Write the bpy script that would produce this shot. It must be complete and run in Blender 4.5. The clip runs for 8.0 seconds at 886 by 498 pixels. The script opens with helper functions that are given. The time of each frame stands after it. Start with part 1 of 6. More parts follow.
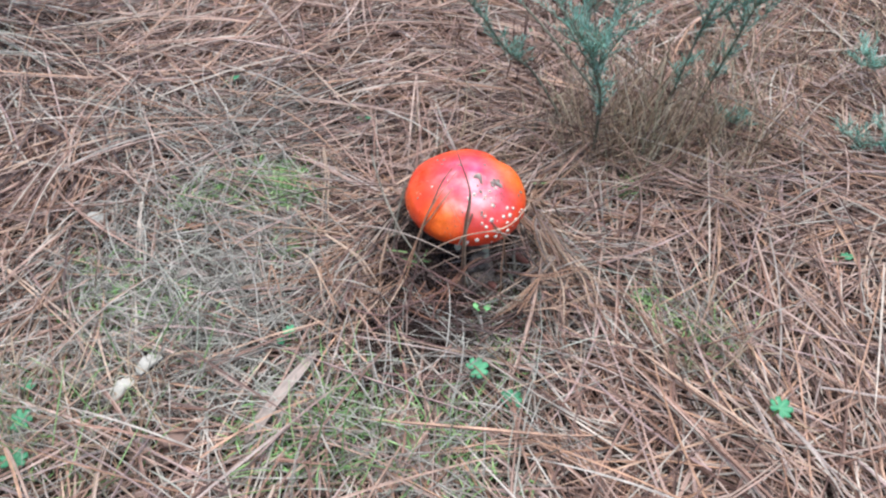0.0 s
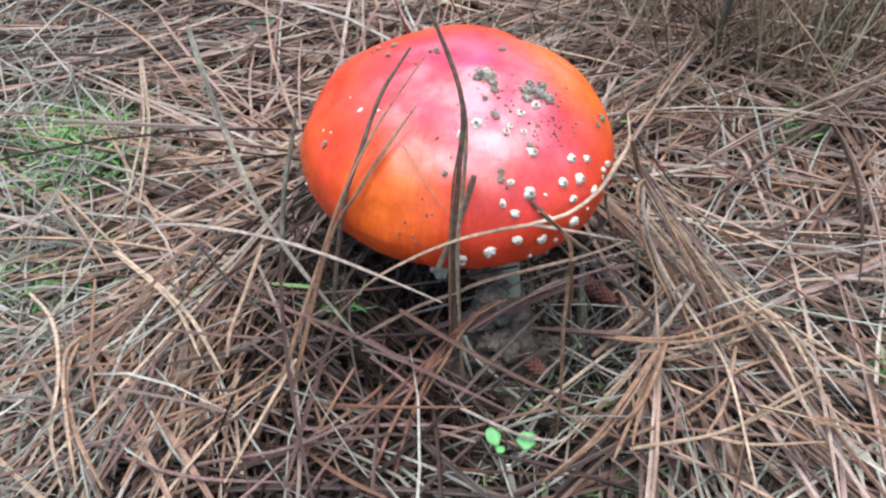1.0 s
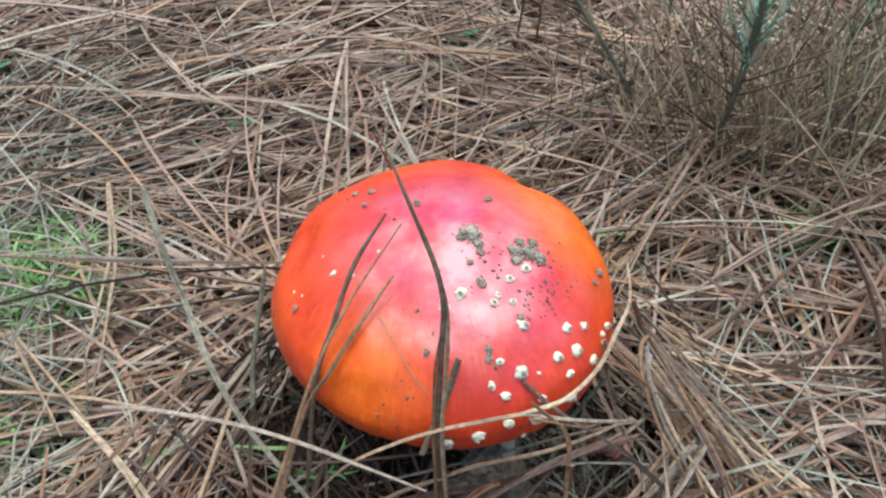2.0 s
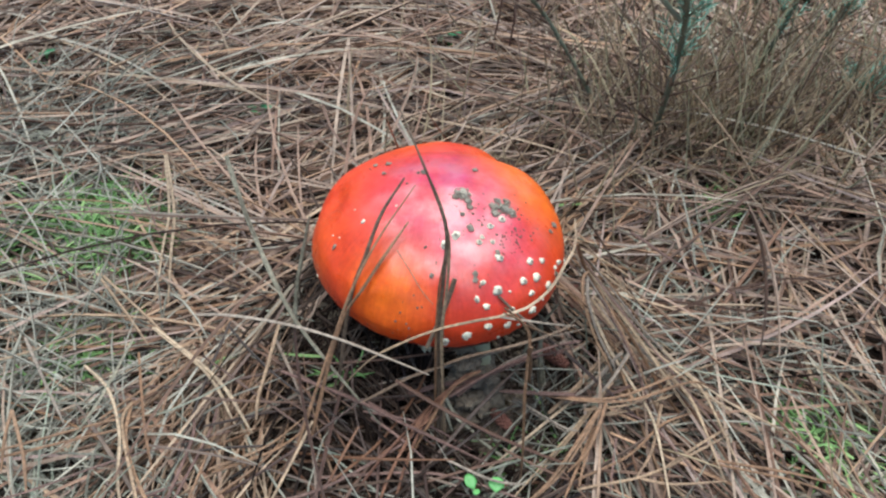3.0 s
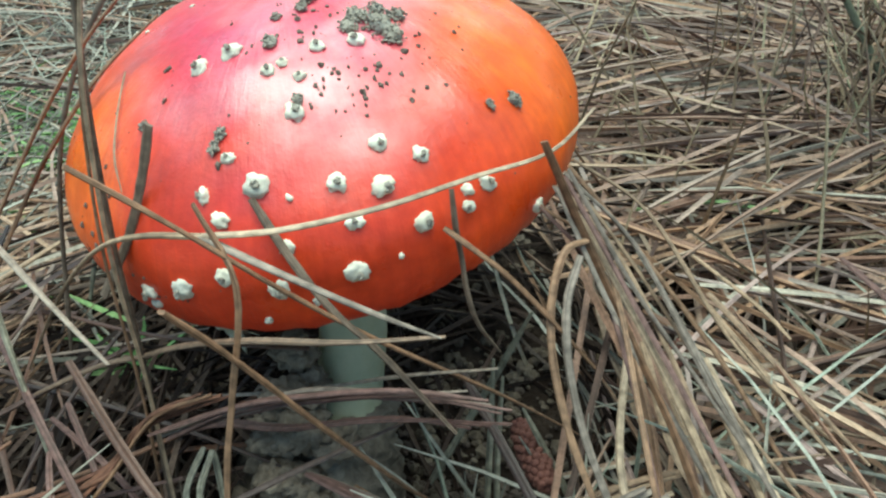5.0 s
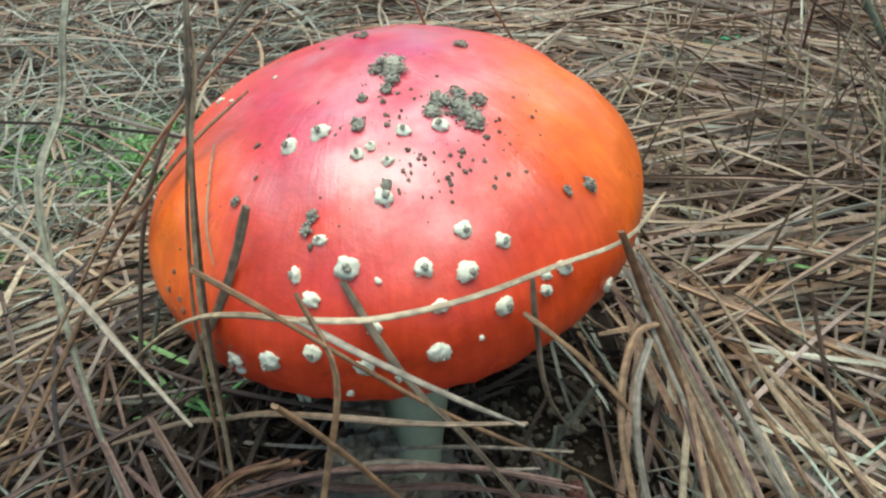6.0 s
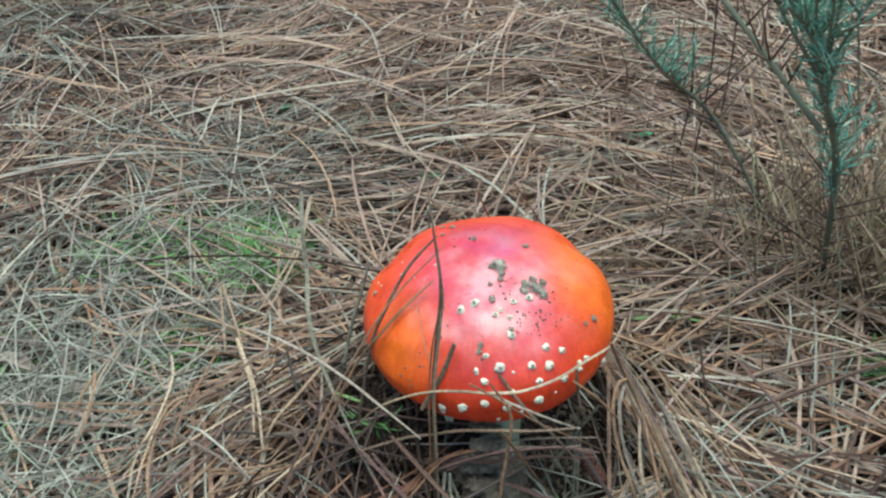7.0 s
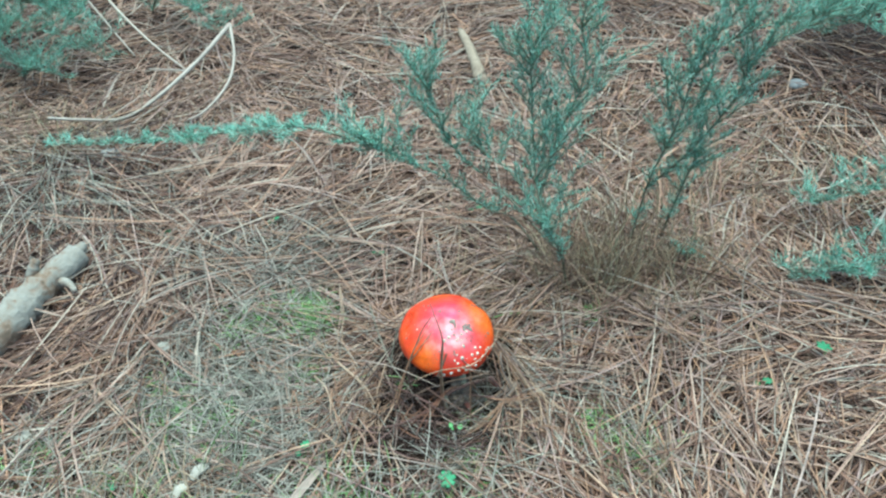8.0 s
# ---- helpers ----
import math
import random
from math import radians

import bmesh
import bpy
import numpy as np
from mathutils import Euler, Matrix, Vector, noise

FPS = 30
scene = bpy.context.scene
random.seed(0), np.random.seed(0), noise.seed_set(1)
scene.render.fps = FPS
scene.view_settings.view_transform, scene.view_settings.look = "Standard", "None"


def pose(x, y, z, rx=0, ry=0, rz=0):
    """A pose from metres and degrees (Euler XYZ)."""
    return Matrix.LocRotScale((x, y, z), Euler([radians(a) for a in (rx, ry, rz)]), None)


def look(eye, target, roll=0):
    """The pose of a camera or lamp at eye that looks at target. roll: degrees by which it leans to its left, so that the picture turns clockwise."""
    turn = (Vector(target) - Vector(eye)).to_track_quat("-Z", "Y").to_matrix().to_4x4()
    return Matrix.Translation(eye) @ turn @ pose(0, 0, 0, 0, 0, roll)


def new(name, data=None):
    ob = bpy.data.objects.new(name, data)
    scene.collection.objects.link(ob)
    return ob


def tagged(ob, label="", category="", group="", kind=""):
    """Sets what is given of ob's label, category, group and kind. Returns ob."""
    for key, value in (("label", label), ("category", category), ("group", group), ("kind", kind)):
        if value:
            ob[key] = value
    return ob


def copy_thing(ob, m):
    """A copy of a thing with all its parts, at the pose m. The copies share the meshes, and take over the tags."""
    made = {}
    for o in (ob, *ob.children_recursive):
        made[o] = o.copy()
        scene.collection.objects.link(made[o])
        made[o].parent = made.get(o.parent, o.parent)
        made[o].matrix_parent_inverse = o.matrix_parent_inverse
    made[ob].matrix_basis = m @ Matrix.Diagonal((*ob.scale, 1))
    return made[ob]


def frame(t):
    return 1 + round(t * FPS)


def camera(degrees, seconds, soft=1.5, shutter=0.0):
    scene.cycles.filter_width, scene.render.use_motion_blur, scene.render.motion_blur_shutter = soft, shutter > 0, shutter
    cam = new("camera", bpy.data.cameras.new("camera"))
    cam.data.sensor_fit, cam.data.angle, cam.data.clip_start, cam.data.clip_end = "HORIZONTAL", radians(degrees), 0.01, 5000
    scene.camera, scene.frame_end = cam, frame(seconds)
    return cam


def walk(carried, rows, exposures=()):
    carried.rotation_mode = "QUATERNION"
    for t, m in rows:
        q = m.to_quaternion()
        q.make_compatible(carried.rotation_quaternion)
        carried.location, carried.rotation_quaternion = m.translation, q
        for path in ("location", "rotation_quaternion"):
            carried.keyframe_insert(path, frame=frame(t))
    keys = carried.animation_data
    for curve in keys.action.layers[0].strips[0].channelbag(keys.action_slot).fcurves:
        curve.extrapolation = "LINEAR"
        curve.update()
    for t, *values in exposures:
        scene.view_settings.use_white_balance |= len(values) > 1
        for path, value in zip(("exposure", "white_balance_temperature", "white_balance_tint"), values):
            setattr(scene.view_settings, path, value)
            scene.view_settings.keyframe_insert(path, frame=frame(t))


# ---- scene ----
cam = camera(62.0, 8.0, soft=2.3)
PATH = [
    (0, (-0.02743, -0.01633, 0.49594), (-0.01070, 0.33607, 0.14163), 2.57),
    (0.3, (-0.01524, 0.11088, 0.37342), (-0.00163, 0.45411, 0.01009), 1.26),
    (0.5, (-0.00622, 0.16507, 0.31802), (0.00762, 0.50395, -0.04936), 1.24),
    (1, (0.00216, 0.27107, 0.21788), (0.01532, 0.62573, -0.13432), -0.12),
    (1.5, (0.00734, 0.32231, 0.20040), (0.01583, 0.69293, -0.13512), -1.31),
    (1.7, (0.01052, 0.32491, 0.20705), (0.01890, 0.69916, -0.12441), -1.82),
    (2.8, (-0.00271, 0.24820, 0.28673), (0.03557, 0.60928, -0.05700), 2.53),
    (3, (-0.00580, 0.24484, 0.27722), (0.02927, 0.60889, -0.06372), 1.95),
    (3.5, (-0.01441, 0.25756, 0.23916), (-0.02925, 0.62536, -0.09921), -1.23),
    (3.8, (0.01417, 0.28440, 0.19732), (-0.05654, 0.64912, -0.13732), -2.18),
    (4, (0.04297, 0.30465, 0.17282), (-0.06056, 0.66396, -0.15911), -2.17),
    (4.3, (0.08224, 0.32805, 0.14912), (-0.05188, 0.68698, -0.17210), -3.49),
    (4.5, (0.09916, 0.33806, 0.14494), (-0.05355, 0.69872, -0.16587), -4.43),
    (5, (0.09862, 0.36169, 0.12828), (-0.08888, 0.73064, -0.15228), -5.05),
    (5.2, (0.09438, 0.36965, 0.13321), (-0.10231, 0.73580, -0.14472), -5.21),
    (6.3, (0.08890, 0.34396, 0.14738), (-0.10658, 0.71452, -0.12550), -3.58),
    (6.5, (0.08823, 0.32393, 0.16509), (-0.09722, 0.69802, -0.10999), -2.79),
    (7, (0.08779, 0.25028, 0.26290), (-0.06497, 0.63190, -0.02177), -3.48),
    (7.3, (0.08483, 0.17373, 0.35763), (-0.03455, 0.55506, 0.05707), -3.62),
    (7.5, (0.08306, 0.11704, 0.43760), (-0.01345, 0.49330, 0.12278), -4.51),
    (7.8, (0.07433, 0.01467, 0.58006), (0.01145, 0.38638, 0.25161), -4.41),
    (8, (0.05694, -0.07027, 0.68731), (0.02867, 0.30075, 0.35333), -2.76),
]
walk(cam, [(t, look(eye, target, roll)) for t, eye, target, roll in PATH],
     exposures=[(0.0, 1.88, 5850, 13), (0.5, 1.95, 5950, 12), (1.0, 1.90, 5850, 8), (1.5, 1.80, 5950, -1), (3.0, 1.58, 6000, 0), (3.5, 1.58, 5950, -2), (4.0, 1.93, 5850, -10), (4.5, 2.14, 5850, -17), (5.0, 1.80, 5900, -17), (6.5, 1.63, 6050, -13), (7.2, 1.60, 5650, -10), (8.0, 1.87, 5450, -12)])

# ---- light: overcast daylight through open pine wood ----
world = bpy.data.worlds.new("sky")
scene.world = world
world.use_nodes = True
wn, wl = world.node_tree.nodes, world.node_tree.links
sky = wn.new("ShaderNodeTexSky")
sky.sky_type = "NISHITA"
sky.sun_disc = False
sky.sun_elevation = radians(82)
sky.sun_rotation = radians(-10)
sky.air_density, sky.dust_density, sky.ozone_density = 1.0, 2.5, 0.8
wl.new(sky.outputs[0], wn["Background"].inputs[0])
wn["Background"].inputs[1].default_value = 0.06
lamp = bpy.data.lights.new("sun", "SUN")
lamp.energy, lamp.angle, lamp.color = 1.5, radians(75), (1.0, 0.95, 0.88)
sun = new("sun", lamp)
sun.matrix_world = look((-0.05, 0.25, 2.0), (0, 0, 0))


# ---- materials ----
class Nodes:
    """Small helper to wire a node material."""

    def __init__(self, name, rough=0.6, spec=0.4):
        self.m = bpy.data.materials.new(name)
        self.m.use_nodes = True
        self.t = self.m.node_tree
        self.b = self.t.nodes["Principled BSDF"]
        self.b.inputs["Roughness"].default_value = rough
        self.b.inputs["Specular IOR Level"].default_value = spec

    def node(self, kind, **inputs):
        n = self.t.nodes.new(kind)
        for k, v in inputs.items():
            n.inputs[k.replace("_", " ")].default_value = v
        return n

    def link(self, a, b):
        self.t.links.new(a, b)

    def coords(self, what="Object"):
        return self.node("ShaderNodeTexCoord").outputs[what]

    def noise(self, scale, detail=4.0, where="Object", rough=0.55):
        n = self.node("ShaderNodeTexNoise", Scale=scale, Detail=detail, Roughness=rough)
        self.link(self.coords(where), n.inputs["Vector"])
        return n.outputs["Fac"]

    def ramp(self, fac, stops):
        n = self.node("ShaderNodeValToRGB")
        el = n.color_ramp.elements
        while len(el) < len(stops):
            el.new(0.5)
        for e, (p, c) in zip(el, stops):
            e.position, e.color = p, (*c, 1)
        self.link(fac, n.inputs[0])
        return n.outputs[0]

    def mix(self, fac, a, b, blend="MIX"):
        n = self.node("ShaderNodeMix")
        n.data_type, n.blend_type = "RGBA", blend
        for sock, v in ((n.inputs[0], fac), (n.inputs[6], a), (n.inputs[7], b)):
            if isinstance(v, (int, float)):
                sock.default_value = v
            elif isinstance(v, tuple):
                sock.default_value = (*v, 1)
            else:
                self.link(v, sock)
        return n.outputs[2]

    def math(self, op, a, b=0.0):
        n = self.node("ShaderNodeMath")
        n.operation = op
        for sock, v in zip(n.inputs, (a, b)):
            if isinstance(v, (int, float)):
                sock.default_value = v
            else:
                self.link(v, sock)
        return n.outputs[0]

    def color(self, c):
        self.link(c, self.b.inputs["Base Color"])

    def bump(self, height, strength=0.4, dist=0.001):
        n = self.node("ShaderNodeBump", Strength=strength, Distance=dist)
        self.link(height, n.inputs["Height"])
        self.link(n.outputs[0], self.b.inputs["Normal"])

    def radial(self, centre, around, outward, detail=3.0):
        """Noise drawn out into fine streaks that run outward from a place."""
        d = self.node("ShaderNodeVectorMath")
        d.operation = "SUBTRACT"
        self.link(self.coords(), d.inputs[0])
        d.inputs[1].default_value = centre
        x = self.node("ShaderNodeSeparateXYZ")
        self.link(d.outputs[0], x.inputs[0])
        c = self.node("ShaderNodeCombineXYZ")
        turn = self.math("ARCTAN2", x.outputs[1], x.outputs[0])
        far = self.math("SQRT", self.math("ADD", self.math("MULTIPLY", x.outputs[0], x.outputs[0]), self.math("MULTIPLY", x.outputs[1], x.outputs[1])))
        self.link(self.math("MULTIPLY", turn, around), c.inputs[0])
        self.link(self.math("MULTIPLY", far, outward), c.inputs[1])
        n = self.node("ShaderNodeTexNoise", Scale=1.0, Detail=detail, Roughness=0.6)
        self.link(c.outputs[0], n.inputs["Vector"])
        return n.outputs["Fac"]

    def spot(self, centre, inner, outer):
        """1 inside inner, 0 past outer, round a place in the object's own metres."""
        d = self.node("ShaderNodeVectorMath")
        d.operation = "DISTANCE"
        self.link(self.coords(), d.inputs[0])
        d.inputs[1].default_value = centre
        r = self.node("ShaderNodeMapRange")
        r.interpolation_type = "SMOOTHSTEP"
        r.inputs[1].default_value, r.inputs[2].default_value = inner, outer
        r.inputs[3].default_value, r.inputs[4].default_value = 1.0, 0.0
        self.link(d.outputs["Value"], r.inputs[0])
        return r.outputs[0]


def strand_material(name, stops, rough=0.55, spec=0.3, streak=900.0, deep=0.25):
    """Dry or green blades: one hue for each strand, with mottling and fine streaks along it."""
    k = Nodes(name, rough, spec)
    isl = k.node("ShaderNodeNewGeometry").outputs["Random Per Island"]
    own = k.node("ShaderNodeObjectInfo").outputs["Random"]
    base = k.ramp(k.math("FRACT", k.math("ADD", isl, own)), stops)
    mott = k.ramp(k.noise(55.0, 3.0), [(0.3, (0.70, 0.67, 0.64)), (0.7, (1.20, 1.17, 1.14))])
    fine = k.ramp(k.noise(streak, 2.0), [(0.3, (1 - deep,) * 3), (0.7, (1 + 0.8 * deep,) * 3)])
    # furrows that run along the blade, and darker joints and scars across it
    uv = k.node("ShaderNodeSeparateXYZ")
    k.link(k.coords("UV"), uv.inputs[0])
    at = k.node("ShaderNodeCombineXYZ")
    k.link(k.math("MULTIPLY", uv.outputs[0], 9.0), at.inputs[0])
    k.link(k.math("MULTIPLY", uv.outputs[1], 45.0), at.inputs[1])
    k.link(k.math("MULTIPLY", k.math("ADD", isl, own), 97.0), at.inputs[2])
    run = k.node("ShaderNodeTexNoise", Scale=1.0, Detail=3.0, Roughness=0.6)
    k.link(at.outputs[0], run.inputs["Vector"])
    furrow = k.ramp(run.outputs["Fac"], [(0.30, (0.50, 0.46, 0.44)), (0.48, (1.0, 1.0, 1.0)), (0.70, (1.22, 1.20, 1.18))])
    k.color(k.mix(1.0, k.mix(1.0, k.mix(1.0, base, mott, "MULTIPLY"), fine, "MULTIPLY"), furrow, "MULTIPLY"))
    k.bump(run.outputs["Fac"], 0.45, 0.0004)
    return k.m


def object_material(name, stops, rough=0.6, spec=0.3, scale=300.0, bump=0.4, depth=0.0006):
    """A surface whose hue runs over the ramp by noise at two scales, and differs a little from piece to piece."""
    k = Nodes(name, rough, spec)
    big, fine = k.noise(scale * 0.15, 3.0), k.noise(scale, 5.0)
    f = k.math("ADD", k.math("MULTIPLY", big, 0.55), k.math("MULTIPLY", fine, 0.45))
    c = k.ramp(f, stops)
    rnd = k.node("ShaderNodeObjectInfo").outputs["Random"]
    vary = k.ramp(rnd, [(0.0, (0.85, 0.85, 0.85)), (1.0, (1.12, 1.10, 1.08))])
    k.color(k.mix(1.0, c, vary, "MULTIPLY"))
    k.bump(fine, bump, depth)
    return k.m


NEEDLE = strand_material("pine_needle_litter", [
    (0.00, (0.060, 0.038, 0.031)), (0.12, (0.140, 0.085, 0.065)), (0.26, (0.26, 0.152, 0.105)), (0.40, (0.35, 0.242, 0.188)), (0.52, (0.385, 0.295, 0.240)),
    (0.64, (0.40, 0.240, 0.145)), (0.74, (0.41, 0.320, 0.235)), (0.84, (0.33, 0.240, 0.220)), (0.92, (0.385, 0.368, 0.308)), (1.0, (0.49, 0.43, 0.345))])
DEADTWIG = strand_material("dead_brown_twig", [
    (0.0, (0.075, 0.050, 0.042)), (0.4, (0.165, 0.112, 0.092)), (0.75, (0.27, 0.195, 0.150)), (1.0, (0.38, 0.32, 0.24))], 0.75, 0.2)
# darker needle browns: dampness and painted shade in one colour
DAMP_SHADE = strand_material("damp_shade_needle", [
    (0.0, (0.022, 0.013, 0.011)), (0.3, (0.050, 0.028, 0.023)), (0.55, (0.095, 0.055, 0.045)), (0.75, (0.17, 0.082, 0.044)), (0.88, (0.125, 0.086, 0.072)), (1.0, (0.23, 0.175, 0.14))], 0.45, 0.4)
# old bottom layer, its colour deepened to paint shade in the gaps
UNDER = strand_material("old_litter_gap_shade", [
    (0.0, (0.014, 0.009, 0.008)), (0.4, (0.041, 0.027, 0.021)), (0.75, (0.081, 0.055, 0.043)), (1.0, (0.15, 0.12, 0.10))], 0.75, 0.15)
PALE = strand_material("pale_dead_grass", [
    (0.0, (0.15, 0.145, 0.120)), (0.35, (0.275, 0.272, 0.228)), (0.75, (0.43, 0.415, 0.36)), (1.0, (0.28, 0.315, 0.250))], 0.6, 0.25)
DRYSTALK = strand_material("dry_olive_stalk", [
    (0.0, (0.20, 0.15, 0.095)), (0.35, (0.36, 0.275, 0.18)), (0.7, (0.47, 0.385, 0.26)), (0.9, (0.34, 0.36, 0.23)), (1.0, (0.56, 0.50, 0.38))], 0.6, 0.25)
GREEN = strand_material("fresh_moss_green", [
    (0.0, (0.12, 0.235, 0.075)), (0.5, (0.20, 0.385, 0.130)), (1.0, (0.33, 0.50, 0.20))], 0.5, 0.3)
LEAF = strand_material("shrub_leaf", [
    (0.0, (0.100, 0.290, 0.215)), (0.4, (0.200, 0.470, 0.365)), (0.8, (0.310, 0.59, 0.475)), (1.0, (0.47, 0.67, 0.57))], 0.45, 0.35)
STALK_STRAW = strand_material("straw_stalk", [(0.0, (0.26, 0.175, 0.115)), (0.6, (0.35, 0.255, 0.17)), (1.0, (0.41, 0.32, 0.23))], 0.5, 0.35, 600.0, 0.38)
STALK_BROWN = strand_material("brown_needle", [(0.0, (0.20, 0.112, 0.064)), (1.0, (0.275, 0.170, 0.104))], 0.5, 0.35, 600.0, 0.38)
STALK_GREY = strand_material("grey_needle", [(0.0, (0.19, 0.155, 0.13)), (1.0, (0.29, 0.245, 0.205))], 0.6, 0.3, 600.0, 0.38)
STALK_OLIVE = strand_material("olive_grey_stalk", [(0.0, (0.20, 0.19, 0.145)), (1.0, (0.30, 0.285, 0.22))], 0.55, 0.3, 600.0, 0.38)
STALK_DARK = strand_material("dark_needle", [(0.0, (0.10, 0.072, 0.053)), (1.0, (0.18, 0.135, 0.10))], 0.55, 0.3, 600.0, 0.38)
STALK_PURPLE = strand_material("wine_brown_needle", [(0.0, (0.13, 0.075, 0.065)), (1.0, (0.19, 0.115, 0.10))], 0.5, 0.3, 600.0, 0.38)
FIBRE = strand_material("fine_rusty_fibre", [(0.0, (0.185, 0.100, 0.062)), (0.5, (0.28, 0.180, 0.118)), (1.0, (0.40, 0.30, 0.215))], 0.55, 0.3, 900.0, 0.3)
STALK_TAN = strand_material("greyish_tan_needle", [(0.0, (0.185, 0.128, 0.090)), (1.0, (0.27, 0.20, 0.145))], 0.5, 0.35, 600.0, 0.38)
STALK_PALE = strand_material("bleached_straw", [(0.0, (0.56, 0.53, 0.46)), (1.0, (0.72, 0.70, 0.62))], 0.5, 0.35, 600.0, 0.2)
STALK_RUST = strand_material("rusty_red_needle", [(0.0, (0.105, 0.046, 0.029)), (1.0, (0.18, 0.088, 0.054))], 0.55, 0.3, 600.0, 0.38)
WART = object_material("cream_wart", [(0.25, (0.50, 0.45, 0.33)), (0.5, (0.74, 0.70, 0.57)), (1.0, (0.86, 0.83, 0.72))], 0.7, 0.25, 700, 0.5)
SOIL = object_material("sandy_soil", [(0.25, (0.17, 0.15, 0.125)), (0.5, (0.36, 0.325, 0.27)), (0.8, (0.58, 0.54, 0.46))], 0.9, 0.15, 1600, 0.9, 0.0008)
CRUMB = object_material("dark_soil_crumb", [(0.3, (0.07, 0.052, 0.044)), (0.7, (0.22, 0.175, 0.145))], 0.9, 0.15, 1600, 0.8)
STEM = object_material("mushroom_stem", [(0.2, (0.36, 0.34, 0.20)), (0.5, (0.55, 0.53, 0.35)), (0.9, (0.70, 0.67, 0.48))], 0.65, 0.3, 260, 0.5)
CLOD = object_material("earth_clod", [(0.25, (0.055, 0.042, 0.031)), (0.5, (0.23, 0.182, 0.135)), (0.8, (0.44, 0.365, 0.28))], 0.9, 0.15, 900, 0.9, 0.001)
VOLVA = object_material("soil_caked_bulb", [(0.25, (0.04, 0.032, 0.025)), (0.5, (0.20, 0.165, 0.125)), (0.65, (0.33, 0.28, 0.22)), (0.9, (0.46, 0.41, 0.32))], 0.9, 0.15, 420, 0.9, 0.0015)
GILL = object_material("cream_gill", [(0.2, (0.66, 0.62, 0.46)), (0.8, (0.80, 0.77, 0.62))], 0.6, 0.2, 300, 0.2)
CLOVER = object_material("clover_leaf", [(0.2, (0.035, 0.17, 0.07)), (0.6, (0.06, 0.26, 0.115)), (1.0, (0.10, 0.34, 0.16))], 0.45, 0.4, 180, 0.3)
SPROUT = object_material("seedling_leaf", [(0.2, (0.08, 0.32, 0.08)), (0.8, (0.20, 0.47, 0.15))], 0.4, 0.45, 200, 0.2)
WOOD = object_material("weathered_wood", [(0.30, (0.09, 0.08, 0.065)), (0.38, (0.25, 0.185, 0.13)), (0.45, (0.29, 0.275, 0.23)), (0.6, (0.36, 0.36, 0.315)), (0.8, (0.50, 0.50, 0.46))], 0.85, 0.2, 95, 1.0, 0.004)
PALEWOOD = object_material("bleached_twig", [(0.2, (0.30, 0.26, 0.21)), (0.8, (0.52, 0.48, 0.41))], 0.7, 0.25, 150, 0.5)
STICK = object_material("weathered_stick", [(0.3, (0.12, 0.095, 0.07)), (0.5, (0.27, 0.225, 0.165)), (0.8, (0.40, 0.355, 0.275))], 0.85, 0.2, 120, 0.9, 0.002)
BARK = object_material("pine_bark", [(0.2, (0.10, 0.065, 0.05)), (0.55, (0.22, 0.15, 0.115)), (0.9, (0.33, 0.25, 0.20))], 0.85, 0.2, 160, 0.9, 0.0015)
STEMWOOD = object_material("shrub_stem", [(0.2, (0.10, 0.11, 0.075)), (0.5, (0.19, 0.205, 0.145)), (0.8, (0.32, 0.30, 0.22))], 0.8, 0.2, 250, 0.7)
DRYLEAF = object_material("dry_leaf", [(0.2, (0.23, 0.185, 0.15)), (0.8, (0.36, 0.305, 0.255))], 0.65, 0.3, 120, 0.5, 0.001)
CHIP = object_material("pale_chip", [(0.25, (0.22, 0.21, 0.165)), (0.5, (0.40, 0.39, 0.33)), (0.75, (0.58, 0.57, 0.50))], 0.7, 0.3, 120, 0.5, 0.001)
STONE = object_material("grey_stone", [(0.2, (0.13, 0.14, 0.14)), (0.8, (0.32, 0.33, 0.32))], 0.8, 0.25, 110, 0.6, 0.001)
CATKIN = object_material("pine_catkin", [(0.2, (0.13, 0.05, 0.04)), (0.8, (0.27, 0.12, 0.09))], 0.7, 0.25, 500, 0.5)


def capped(x, y, z):
    """A place in the cap's own metres, laid into the world."""
    return tuple(CAP_TURN @ np.array([x, y, z]) + CAP_AT)


